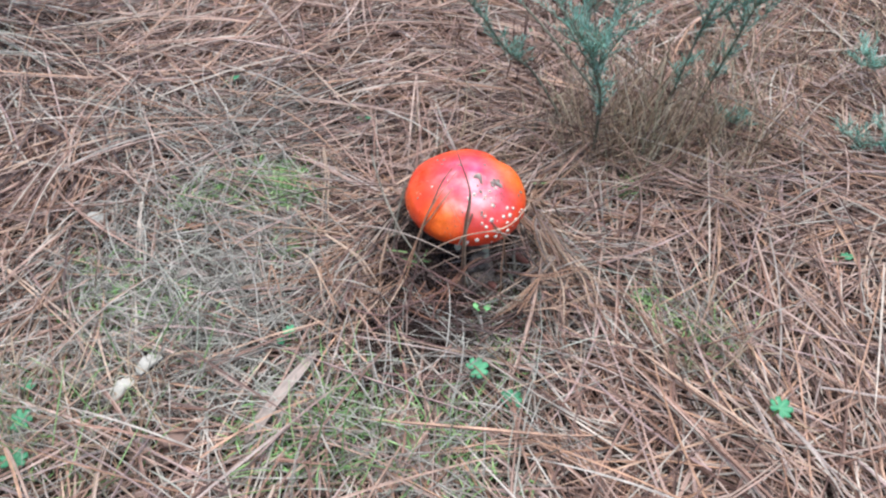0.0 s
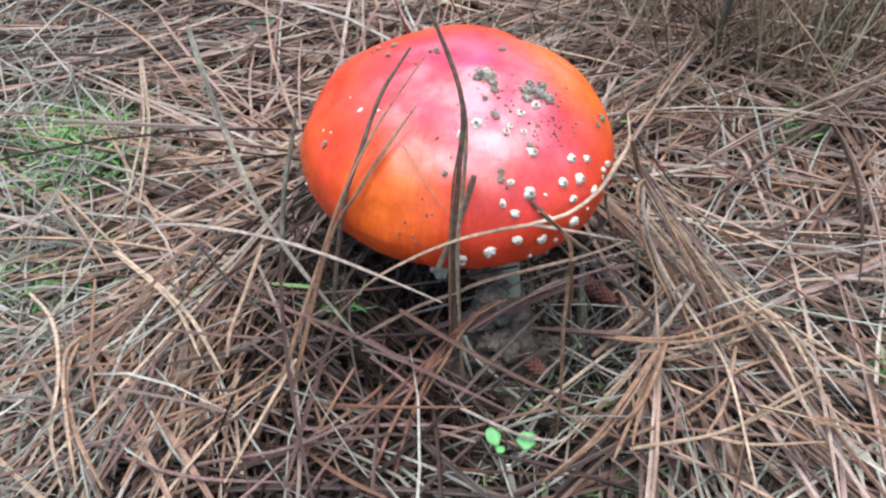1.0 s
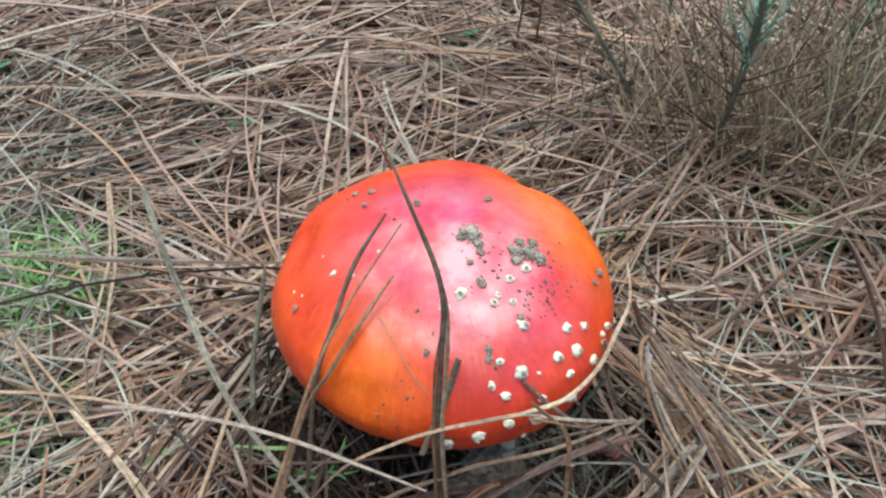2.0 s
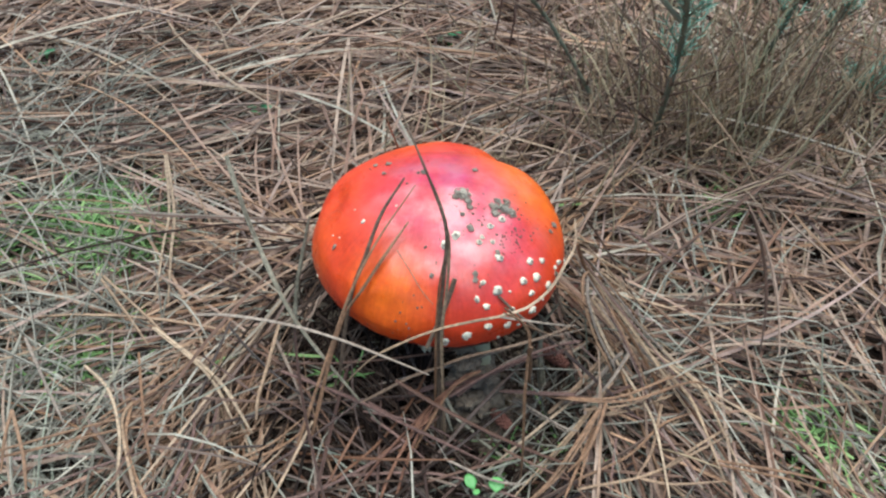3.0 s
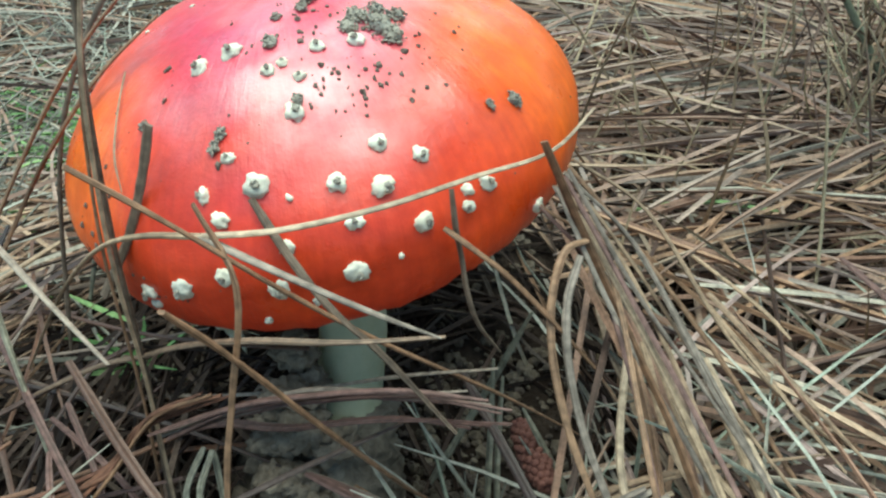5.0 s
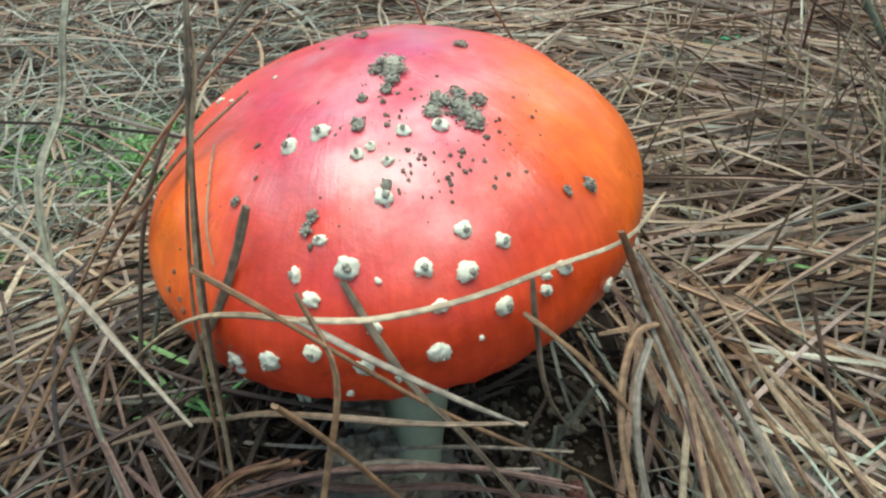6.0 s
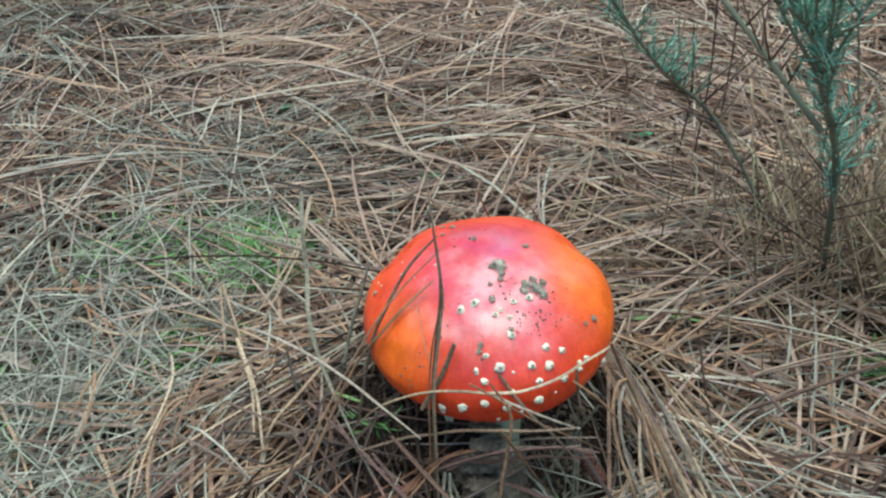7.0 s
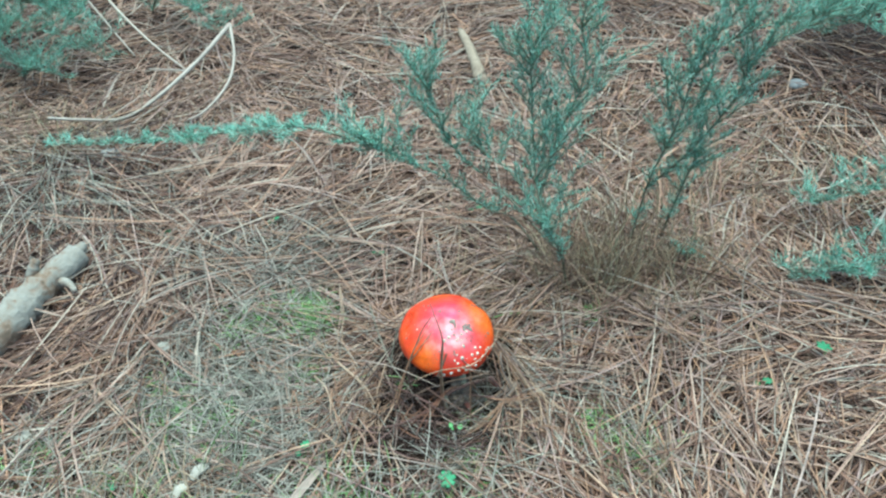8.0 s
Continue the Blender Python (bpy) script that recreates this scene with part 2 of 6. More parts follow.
def cap_material():
    """Wet-looking scarlet skin that turns crimson on top and orange where it thins."""
    k = Nodes("scarlet_cap_skin", 0.36, 0.42)
    red, crimson, orange, amber = (0.69, 0.050, 0.014), (0.58, 0.026, 0.046), (0.86, 0.140, 0.010), (0.90, 0.150, 0.009)
    n1, n2 = k.noise(26.0, 3.0), k.noise(75.0, 4.0)
    wobble = k.math("ADD", k.math("MULTIPLY", n1, 0.8), k.math("MULTIPLY", n2, 0.3))
    c = k.mix(k.ramp(k.noise(38.0, 4.0), [(0.42, (0, 0, 0)), (0.66, (0.75, 0.75, 0.75))]), red, (0.78, 0.066, 0.007))
    top = k.math("MULTIPLY", k.spot(capped(0.003, -0.004, 0.033), 0.014, 0.044), k.math("ADD", wobble, 0.42))
    c = k.mix(top, c, crimson)
    magenta = k.math("MULTIPLY", k.spot(capped(0.013, -0.004, 0.032), 0.012, 0.038), k.ramp(k.noise(62.0, 3.0), [(0.42, (0.1, 0.1, 0.1)), (0.60, (0.9, 0.9, 0.9))]))
    c = k.mix(magenta, c, (0.47, 0.010, 0.100))
    face = k.math("MULTIPLY", k.spot(capped(0.014, -0.024, 0.024), 0.012, 0.036), k.ramp(k.noise(44.0, 4.0), [(0.36, (0.20, 0.20, 0.20)), (0.60, (0.80, 0.80, 0.80))]))
    c = k.mix(face, c, (0.61, 0.040, 0.082))
    side = k.math("MULTIPLY", k.spot(capped(0.046, 0.014, 0.010), 0.012, 0.042), k.math("ADD", wobble, 0.45))
    c = k.mix(side, c, orange)
    front = k.math("MULTIPLY", k.spot(capped(-0.020, -0.038, 0.012), 0.004, 0.028), k.math("ADD", wobble, 0.30))
    c = k.mix(front, c, amber)
    left = k.math("MULTIPLY", k.spot(capped(-0.050, -0.006, 0.006), 0.006, 0.026), k.math("MULTIPLY", wobble, 0.6))
    c = k.mix(left, c, orange)
    back = k.math("MULTIPLY", k.spot(capped(-0.004, 0.050, 0.010), 0.008, 0.026), k.math("MULTIPLY", wobble, 1.0))
    c = k.mix(back, c, orange)
    mid = k.ramp(k.noise(140.0, 4.0), [(0.3, (0.88, 0.80, 0.80)), (0.7, (1.08, 1.18, 1.18))])
    fine = k.ramp(k.noise(520.0, 4.0), [(0.3, (0.90, 0.86, 0.86)), (0.7, (1.06, 1.10, 1.10))])
    c = k.mix(1.0, k.mix(1.0, c, mid, "MULTIPLY"), fine, "MULTIPLY")
    fibre = k.radial(capped(0.0, 0.0, 0.03), 34.0, 130.0)
    c = k.mix(1.0, c, k.ramp(fibre, [(0.32, (0.92, 0.86, 0.86)), (0.68, (1.05, 1.14, 1.12))]), "MULTIPLY")
    k.color(c)
    rough = k.node("ShaderNodeMapRange")
    rough.inputs[1].default_value, rough.inputs[2].default_value = 0.35, 0.65
    rough.inputs[3].default_value, rough.inputs[4].default_value = 0.26, 0.50
    k.link(k.noise(90.0, 5.0), rough.inputs[0])
    k.link(rough.outputs[0], k.b.inputs["Roughness"])
    k.b.inputs["Subsurface Weight"].default_value = 0.08
    k.b.inputs["Subsurface Radius"].default_value = (0.004, 0.0008, 0.0003)
    k.b.inputs["Subsurface Scale"].default_value = 0.5
    coat = k.ramp(k.noise(64.0, 5.0), [(0.40, (0.12, 0.12, 0.12)), (0.50, (0.45, 0.45, 0.45)), (0.60, (0.92, 0.92, 0.92))])
    k.link(k.math("MULTIPLY", coat, k.spot(capped(0.010, -0.011, 0.031), 0.023, 0.050)), k.b.inputs["Coat Weight"])
    k.b.inputs["Coat Roughness"].default_value = 0.46
    k.b.inputs["Coat IOR"].default_value = 2.3
    waves = k.math("ADD", k.math("ADD", k.noise(46.0, 1.0), k.math("MULTIPLY", k.noise(420.0, 3.0), 0.035)), k.math("ADD", k.math("MULTIPLY", fibre, 0.035), k.math("MULTIPLY", k.noise(1700.0, 2.0), 0.014)))
    k.bump(waves, 0.65, 0.0055)
    k.link(k.b.inputs["Normal"].links[0].from_socket, k.b.inputs["Coat Normal"])
    return k.m


def ground_material():
    k = Nodes("humus_with_moss", 0.95, 0.1)
    soil = k.ramp(k.noise(60.0, 6.0), [(0.25, (0.020, 0.014, 0.011)), (0.55, (0.052, 0.037, 0.028)), (0.85, (0.11, 0.083, 0.064))])
    moss = k.ramp(k.noise(140.0, 5.0), [(0.3, (0.05, 0.085, 0.03)), (0.7, (0.13, 0.20, 0.08))])
    lichen = k.ramp(k.noise(90.0, 5.0), [(0.3, (0.10, 0.10, 0.075)), (0.7, (0.22, 0.225, 0.17))])
    c = soil
    for x, y, r, g in PATCHES:
        f = k.math("MULTIPLY", k.spot((x, y, 0.0), r * 0.3, r * 1.25), k.ramp(k.noise(45.0, 3.0), [(0.35, (0.2, 0.2, 0.2)), (0.6, (1, 1, 1))]))
        c = k.mix(f, c, moss if g > 0.2 else lichen)
    k.color(c)
    k.bump(k.noise(220.0, 6.0), 0.8, 0.004)
    return k.m


# patches where the needles lie thin: x, y, radius, and how green the moss is there (0: grey dead grass)
PATCHES = [(-0.168, 0.567, 0.028, 1.7), (-0.146, 0.550, 0.018, 1.5), (-0.290, 0.410, 0.045, 0.3), (-0.225, 0.385, 0.030, 0.25), (-0.100, 0.285, 0.050, 0.35), (-0.005, 0.262, 0.045, 0.25),
           (-0.330, 0.275, 0.050, 0.12), (0.055, 0.350, 0.028, 0.35), (0.176, 0.412, 0.014, 1.2), (-0.265, 0.470, 0.085, 0.0), (-0.215, 0.665, 0.070, 0.0),
           (-0.130, 0.470, 0.045, 0.0), (-0.175, 0.425, 0.055, 0.0), (-0.150, 0.385, 0.040, 0.0), (0.150, 0.455, 0.048, 0.0), (-0.225, 0.325, 0.060, 0.0), (0.030, 0.365, 0.040, 0.0), (-0.420, 0.340, 0.045, 0.12),
           (0.215, 0.375, 0.030, 0.3), (0.085, 0.415, 0.030, 0.0), (-0.148, 0.472, 0.018, 1.3), (-0.330, 0.640, 0.045, 0.0), (-0.240, 0.545, 0.030, 0.5),
           (-0.030, 0.446, 0.006, 0.6), (0.193, 0.568, 0.012, 0.9)]


# ---- shapes ----
def lay(x, y):
    """Height of the bare ground."""
    x, y = np.asarray(x, float), np.asarray(y, float)
    z = 0.004 * np.sin(7.1 * x + 1.3) * np.cos(6.3 * y - 0.4) + 0.003 * np.sin(15.7 * x - 9.2 * y) + 0.002 * np.sin(31.0 * x + 22.0 * y + 1.0) - 0.008
    z = z + 0.030 * np.exp(-(((x + 0.62) / 0.18) ** 2 + ((y - 0.93) / 0.14) ** 2))
    z = z + 0.030 * np.exp(-(((x - 0.60) / 0.30) ** 2 + ((y - 1.15) / 0.25) ** 2))
    z = z - 0.016 * np.exp(-(((x - 0.022) / 0.036) ** 2 + ((y - 0.452) / 0.036) ** 2))
    # soil heaved up behind and beside the mushroom as it broke through
    r, a = np.hypot(x - 0.014, y - 0.478), np.arctan2(y - 0.478, x - 0.014) - 2.30
    side = np.exp(-(np.arctan2(np.sin(a), np.cos(a)) / 1.35) ** 2)
    z = z + 0.033 * side * (1 + 0.25 * np.sin(5.0 * a + 1.0)) * np.exp(-((r - 0.046) / np.where(r < 0.046, 0.013, 0.030)) ** 2)
    far = np.clip(np.hypot(x, y - 0.6) - 2.5, 0, None)
    return z + 0.02 * np.sin(0.9 * x) * far / (1 + far) + 0.02 * np.cos(0.7 * y) * far / (1 + far)


def mesh_of(name, verts, faces, mats, smooth=True):
    me = bpy.data.meshes.new(name)
    me.from_pydata([tuple(v) for v in verts], [], [tuple(f) for f in faces])
    for m in mats if isinstance(mats, (list, tuple)) else [mats]:
        me.materials.append(m)
    me.polygons.foreach_set("use_smooth", [smooth] * len(me.polygons))
    me.update()
    return me


def quads(name, verts, faces, mat, uv=None, smooth=True):
    """A large mesh of quads from arrays."""
    me = bpy.data.meshes.new(name)
    me.vertices.add(len(verts))
    me.vertices.foreach_set("co", np.asarray(verts, np.float32).ravel())
    n = len(faces)
    me.loops.add(4 * n)
    me.loops.foreach_set("vertex_index", np.asarray(faces, np.int32).ravel())
    me.polygons.add(n)
    me.polygons.foreach_set("loop_start", np.arange(0, 4 * n, 4, dtype=np.int32))
    me.polygons.foreach_set("use_smooth", np.full(n, smooth))
    me.materials.append(mat)
    if uv is not None:
        me.uv_layers.new(name="along").data.foreach_set("uv", np.asarray(uv, np.float32).ravel())
    me.update(calc_edges=True)
    return me


def empty(name, at):
    e = new(name)
    e.location = at
    e.empty_display_size = 0.01
    return e


def part(name, me, parent, label=""):
    """Link a mesh built in the world's metres under its thing."""
    ob = new(name, me)
    ob.parent = parent
    if not parent.parent:
        ob.matrix_parent_inverse = Matrix.Translation(-parent.location)
    return tagged(ob, label) if label else ob


def thing(name, me, at, label, category, group="", kind=""):
    """A single-mesh thing whose mesh is laid round its own origin."""
    ob = new(name, me)
    ob.location = at
    return tagged(ob, label, category, group, kind)


def spline(pts, n):
    """n points along a smooth curve through pts."""
    p = np.array(pts, float)
    if len(p) == 2:
        return p[0] + np.linspace(0, 1, n)[:, None] * (p[1] - p[0])
    q = np.vstack([2 * p[0] - p[1], p, 2 * p[-1] - p[-2]])
    out = []
    for s in np.linspace(0, len(p) - 1, n):
        i = min(int(s), len(p) - 2)
        f = s - i
        a, b, c, d = q[i:i + 4]
        out.append(0.5 * (2 * b + (c - a) * f + (2 * a - 5 * b + 4 * c - d) * f * f + (3 * b - a - 3 * c + d) * f ** 3))
    return np.array(out)


def sweep(pts, radii, sides=6, flat=1.0, wob=0.0, rng=None, twist=0.0, section=None):
    """A tube of changing radius along pts, closed at both ends; flat squeezes it, section shapes it round."""
    pts = np.asarray(pts, float)
    t = np.gradient(pts, axis=0)
    t /= np.linalg.norm(t, axis=1)[:, None] + 1e-12
    ref = np.array([0.0, 0.0, 1.0]) if abs(t[:, 2]).max() < 0.92 else np.array([0.31, 0.95, 0.05])
    side = np.cross(t, ref)
    side /= np.linalg.norm(side, axis=1)[:, None] + 1e-12
    up = np.cross(side, t)
    verts, faces = [], []
    for i, (c, r) in enumerate(zip(pts, radii)):
        for j in range(sides):
            a = 2 * math.pi * j / sides + twist * i / len(pts)
            k = section[j] if section else 1.0
            if rng:
                k *= 1 + wob * rng.uniform(-1, 1)
            verts.append(c + r * k * (math.cos(a) * side[i] + flat * math.sin(a) * up[i]))
    n = len(pts)
    for i in range(n - 1):
        for j in range(sides):
            k = (j + 1) % sides
            faces.append((i * sides + j, i * sides + k, (i + 1) * sides + k, (i + 1) * sides + j))
    faces.append(tuple(range(sides - 1, -1, -1)))
    faces.append(tuple((n - 1) * sides + j for j in range(sides)))
    return verts, faces


def join(pieces):
    verts, faces = [], []
    for v, f in pieces:
        o = len(verts)
        verts.extend(v)
        faces.extend(tuple(i + o for i in q) for q in f)
    return verts, faces


def lump(r, rng, squash=(1, 1, 1), rough=0.25, level=2):
    """An uneven small lump."""
    bm = bmesh.new()
    bmesh.ops.create_icosphere(bm, subdivisions=level, radius=1.0)
    o = Vector((rng.uniform(-50, 50), rng.uniform(-50, 50), rng.uniform(-50, 50)))
    for v in bm.verts:
        k = 1 + rough * noise.noise(v.co * 1.3 + o) + rough * 0.7 * noise.noise(v.co * 3.1 + o)
        v.co = Vector((v.co.x * squash[0], v.co.y * squash[1], v.co.z * squash[2])) * (k * r)
    bm.verts.index_update()
    out = [v.co.copy() for v in bm.verts], [tuple(v.index for v in f.verts) for f in bm.faces]
    bm.free()
    return [np.array(v) for v in out[0]], out[1]


def strands(name, base, theta, pitch, length, width, bend, lift, rings, mat, rng, clear=True, sides=3, sink=True, hollow=0.0):
    """Many thin tapering blades from arrays: each starts at base and runs along theta, rising by pitch."""
    s = np.linspace(0, 1, rings)
    d = np.stack([np.cos(theta) * np.cos(pitch), np.sin(theta) * np.cos(pitch), np.sin(pitch)], -1)
    n = np.stack([-np.sin(theta), np.cos(theta), 0 * theta], -1)
    p = base[:, None] + (length[:, None] * s)[..., None] * d[:, None]
    p = p + ((bend * length)[:, None] * (s * s)[None])[..., None] * n[:, None]
    p[..., 2] += (lift * length)[:, None] * (s * (1 - s) * 4)[None]
    if sink:
        p[..., 2] = np.maximum(p[..., 2], lay(p[..., 0], p[..., 1]) + 0.0012)
    if clear:
        keep = ~(in_mushroom(p).any(1))
        if hollow:
            pit = (((p[..., 0] + 0.002) / 0.072) ** 2 + ((p[..., 1] - 0.430) / 0.062) ** 2 < 1).any(1)
            keep &= ~(pit & (rng.random(len(p)) < hollow))
            roof = ((np.hypot(p[..., 0] - 0.014, p[..., 1] - 0.478) < 0.047) & (p[..., 2] < 0.06)).any(1)
            keep &= ~(roof & (rng.random(len(p)) < 0.96))
        cave = ((((p[..., 0] - 0.040) / 0.030) ** 2 + ((p[..., 1] - 0.470) / 0.024) ** 2 < 1) & (p[..., 2] < 0.05)).any(1)
        keep &= ~(cave & (rng.random(len(p)) < 0.9))
        p, width = p[keep], width[keep]
    t = np.gradient(p, axis=1)
    t /= np.linalg.norm(t, axis=-1)[..., None] + 1e-12
    side = np.cross(t, [0.05, 0.02, 1.0])
    side /= np.linalg.norm(side, axis=-1)[..., None] + 1e-12
    up = np.cross(side, t)
    taper = np.interp(s, [0, 0.06, 0.7, 1], [0.75, 1.0, 0.9, 0.25])
    r = 0.5 * width[:, None] * taper[None]
    spin = rng.uniform(0, 6.28, len(p))
    ring = []
    for j in range(sides):
        a = spin + 2 * math.pi * j / sides
        ring.append(p + (r * np.cos(a)[:, None])[..., None] * side + (r * 0.75 * np.sin(a)[:, None])[..., None] * up)
    v = np.stack(ring, 2).reshape(-1, 3)
    m = len(p)
    idx = np.arange(m * rings * sides).reshape(m, rings, sides)
    nxt = np.roll(idx, -1, 2)
    f = np.stack([idx[:, :-1], nxt[:, :-1], nxt[:, 1:], idx[:, 1:]], -1).reshape(-1, 4)
    span = np.linalg.norm(np.diff(p, axis=1), axis=-1).mean(1)
    ru, rv = np.arange(sides) / sides, np.arange(rings)[None, :, None] * span[:, None, None] + np.zeros((1, 1, sides))
    ru = np.broadcast_to(ru, rv.shape)
    low, top = (slice(None), slice(0, -1)), (slice(None), slice(1, None))
    uv = np.stack([np.stack([ru[low], rv[low]], -1), np.stack([ru[low] + 1 / sides, rv[low]], -1), np.stack([ru[top] + 1 / sides, rv[top]], -1), np.stack([ru[top], rv[top]], -1)], -2)
    return quads(name, v, f, mat, uv, False)


# ---- the mushroom's form ----
CAP_AT, CAP_R, CAP_H, CAP_P, CAP_LOW = np.array([0.0141, 0.4786, 0.0640]), 0.0533, 0.0323, 1.94, 0.0092
CAP_TURN = np.array(Euler((0.0739, -0.0954, 0.0)).to_matrix())
STEM_LINE = spline([(0.0315, 0.4390, -0.024), (0.0310, 0.4420, 0.006), (0.0290, 0.4560, 0.034), (0.0265, 0.4690, 0.068)], 24)


CAP = cap_material()


def rim(a):
    return CAP_R * (1 + 0.005 * np.cos(2 * a) - 0.0385 * np.sin(2 * a) - 0.010 * np.cos(3 * a))


def in_mushroom(p):
    q = (p - CAP_AT) @ CAP_TURN
    a = np.arctan2(q[..., 1], q[..., 0])
    h = np.where(q[..., 2] > 0, CAP_H, CAP_LOW * 1.6)
    hit = (np.hypot(q[..., 0], q[..., 1]) / rim(a)) ** CAP_P + (np.abs(q[..., 2]) / h) ** CAP_P < 1.06
    for c, r in zip(STEM_LINE[::3], np.linspace(0.013, 0.009, 8)):
        hit |= ((p - c) ** 2).sum(-1) < r * r
    return hit


def cap_point(u, a):
    """A place on the cap's skin, in its own metres: u degrees from the crown (past 90: under the margin), a degrees round."""
    u, a = math.radians(u), math.radians(a)
    m = float(rim(np.array(a)))
    if u <= math.pi / 2:
        r, h = math.sin(u) ** (2 / CAP_P), max(math.cos(u), 0.0) ** (2 / CAP_P) * CAP_H
    else:
        v = min((u - math.pi / 2) * 2, math.pi / 2 * 1.0)
        r, h = 1 - 0.10 * (1 - math.cos(v)), -CAP_LOW * math.sin(v)
    x, y = r * m * math.cos(a), r * m * math.sin(a)
    w = noise.noise(Vector((x * 34, y * 34, 3.0))) * 0.0011 + noise.noise(Vector((x * 90, y * 90, 8.0))) * 0.0003
    # a furrow along the back, a notch where it meets the edge, a hollow in the flank and a swelling in front
    w -= 0.0018 * math.exp(-(((x - 0.010) / 0.020) ** 2 + ((y - 0.0285) / 0.0055) ** 2))
    w -= 0.0036 * math.exp(-(((x - 0.033) / 0.0065) ** 2 + ((y - 0.031) / 0.0060) ** 2))
    w -= 0.0034 * math.exp(-(((x + 0.043) / 0.0080) ** 2 + ((y - 0.013) / 0.0090) ** 2))
    w += 0.0010 * math.exp(-(((x + 0.022) / 0.012) ** 2 + ((y + 0.030) / 0.012) ** 2))
    out = np.array([x / CAP_R ** 2, y / CAP_R ** 2, h / CAP_H ** 2])
    return np.array([x, y, h]) + w * (1.0 if u < 1.5 else 0.4) * out / (np.linalg.norm(out) + 1e-12)


def on_cap(u, a):
    """World place and frame (two tangents and the outward normal) on the skin."""
    p = cap_point(u, a)
    e1, e2 = cap_point(u + 1.5, a) - cap_point(u - 1.5, a), cap_point(u, a + 2.0) - cap_point(u, a - 2.0)
    e1 /= np.linalg.norm(e1)
    n = np.cross(e1, e2)
    n /= np.linalg.norm(n) + 1e-12
    return CAP_TURN @ p + CAP_AT, CAP_TURN @ e1, CAP_TURN @ np.cross(n, e1), CAP_TURN @ n


def set_on_cap(pts, u, a, sink=0.0):
    o, e1, e2, n = on_cap(u, a)
    return [o + v[0] * e1 + v[1] * e2 + (v[2] - sink) * n for v in pts]


# ---- ground ----
def build_ground():
    xs = np.unique(np.round(np.concatenate([np.linspace(-1.4, 1.4, 141), np.linspace(-0.1, 0.14, 61), np.geomspace(1.45, 60, 26), -np.geomspace(1.45, 60, 26)]), 4))
    ys = np.unique(np.round(np.concatenate([np.linspace(-0.3, 2.2, 126), np.linspace(0.36, 0.6, 61), 2.2 + np.geomspace(0.05, 60, 26), -0.3 - np.geomspace(0.05, 60, 26)]), 4))
    gx, gy = np.meshgrid(xs, ys)
    z = lay(gx, gy)
    v = np.stack([gx, gy, z], -1).reshape(-1, 3)
    idx = np.arange(len(v)).reshape(gx.shape)
    f = np.stack([idx[:-1, :-1], idx[:-1, 1:], idx[1:, 1:], idx[1:, :-1]], -1).reshape(-1, 4)
    ob = new("ground", quads("ground", v, f, ground_material()))
    tagged(ob, "dark forest soil with patches of moss under pine litter", "ground", kind="structure")


build_ground()


# ---- the mushroom ----
WARTS = [(29.5, 286, 3.3), (33.1, 275, 3.1), (36.4, 299, 2.4), (34.9, 303, 1.9), (39.2, 307, 2.0), (33.0, 314, 2.6), (34.8, 325, 3.0), (47.1, 304, 3.3),
         (54.5, 290, 2.1), (61.9, 285, 2.7), (60.7, 295, 3.9), (63.7, 308, 3.0), (67.3, 315, 3.3), (64.4, 300, 1.3), (58.3, 317, 2.7), (64.0, 323, 2.4)]
WARTS_LOW = [(67.3, 288, 2.8), (75.1, 298, 2.4), (73.1, 309, 2.6), (78.9, 319, 3.0), (76.8, 328, 2.1), (78.2, 332, 3.0), (80.8, 327, 2.3), (80.8, 287, 3.0),
             (85.3, 278, 3.4), (89.2, 269, 3.0), (97.0, 269, 2.1), (86.1, 295, 3.2), (93.0, 300, 1.6), (85.0, 307, 3.4), (85.2, 314, 1.1), (100.0, 342, 2.4),
             (102.0, 291, 1.6), (35.9, 201, 2.0), (31.2, 212, 1.1), (37.0, 186, 0.8), (54.0, 193, 0.9), (51.1, 198, 0.9), (19.6, 209, 1.0), (90.0, 195, 1.4)]


def grains(r, rng, squash, count, size):
    """A crumbly heap: an uneven core covered with small grains."""
    pieces = [lump(r * 0.72, rng, squash, 0.6, 3)]
    for _ in range(count):
        d = Vector((rng.gauss(0, 1), rng.gauss(0, 1), abs(rng.gauss(0.2, 0.8)))).normalized()
        q = r * rng.uniform(0.55, 1.12)
        c = np.array([d.x * squash[0] * q, d.y * squash[1] * q, d.z * squash[2] * q])
        v, f = lump(size * rng.uniform(0.5, 1.5), rng, (1, rng.uniform(0.7, 1), 0.85), 0.5, 1)
        pieces.append(([p + c for p in v], f))
    return join(pieces)


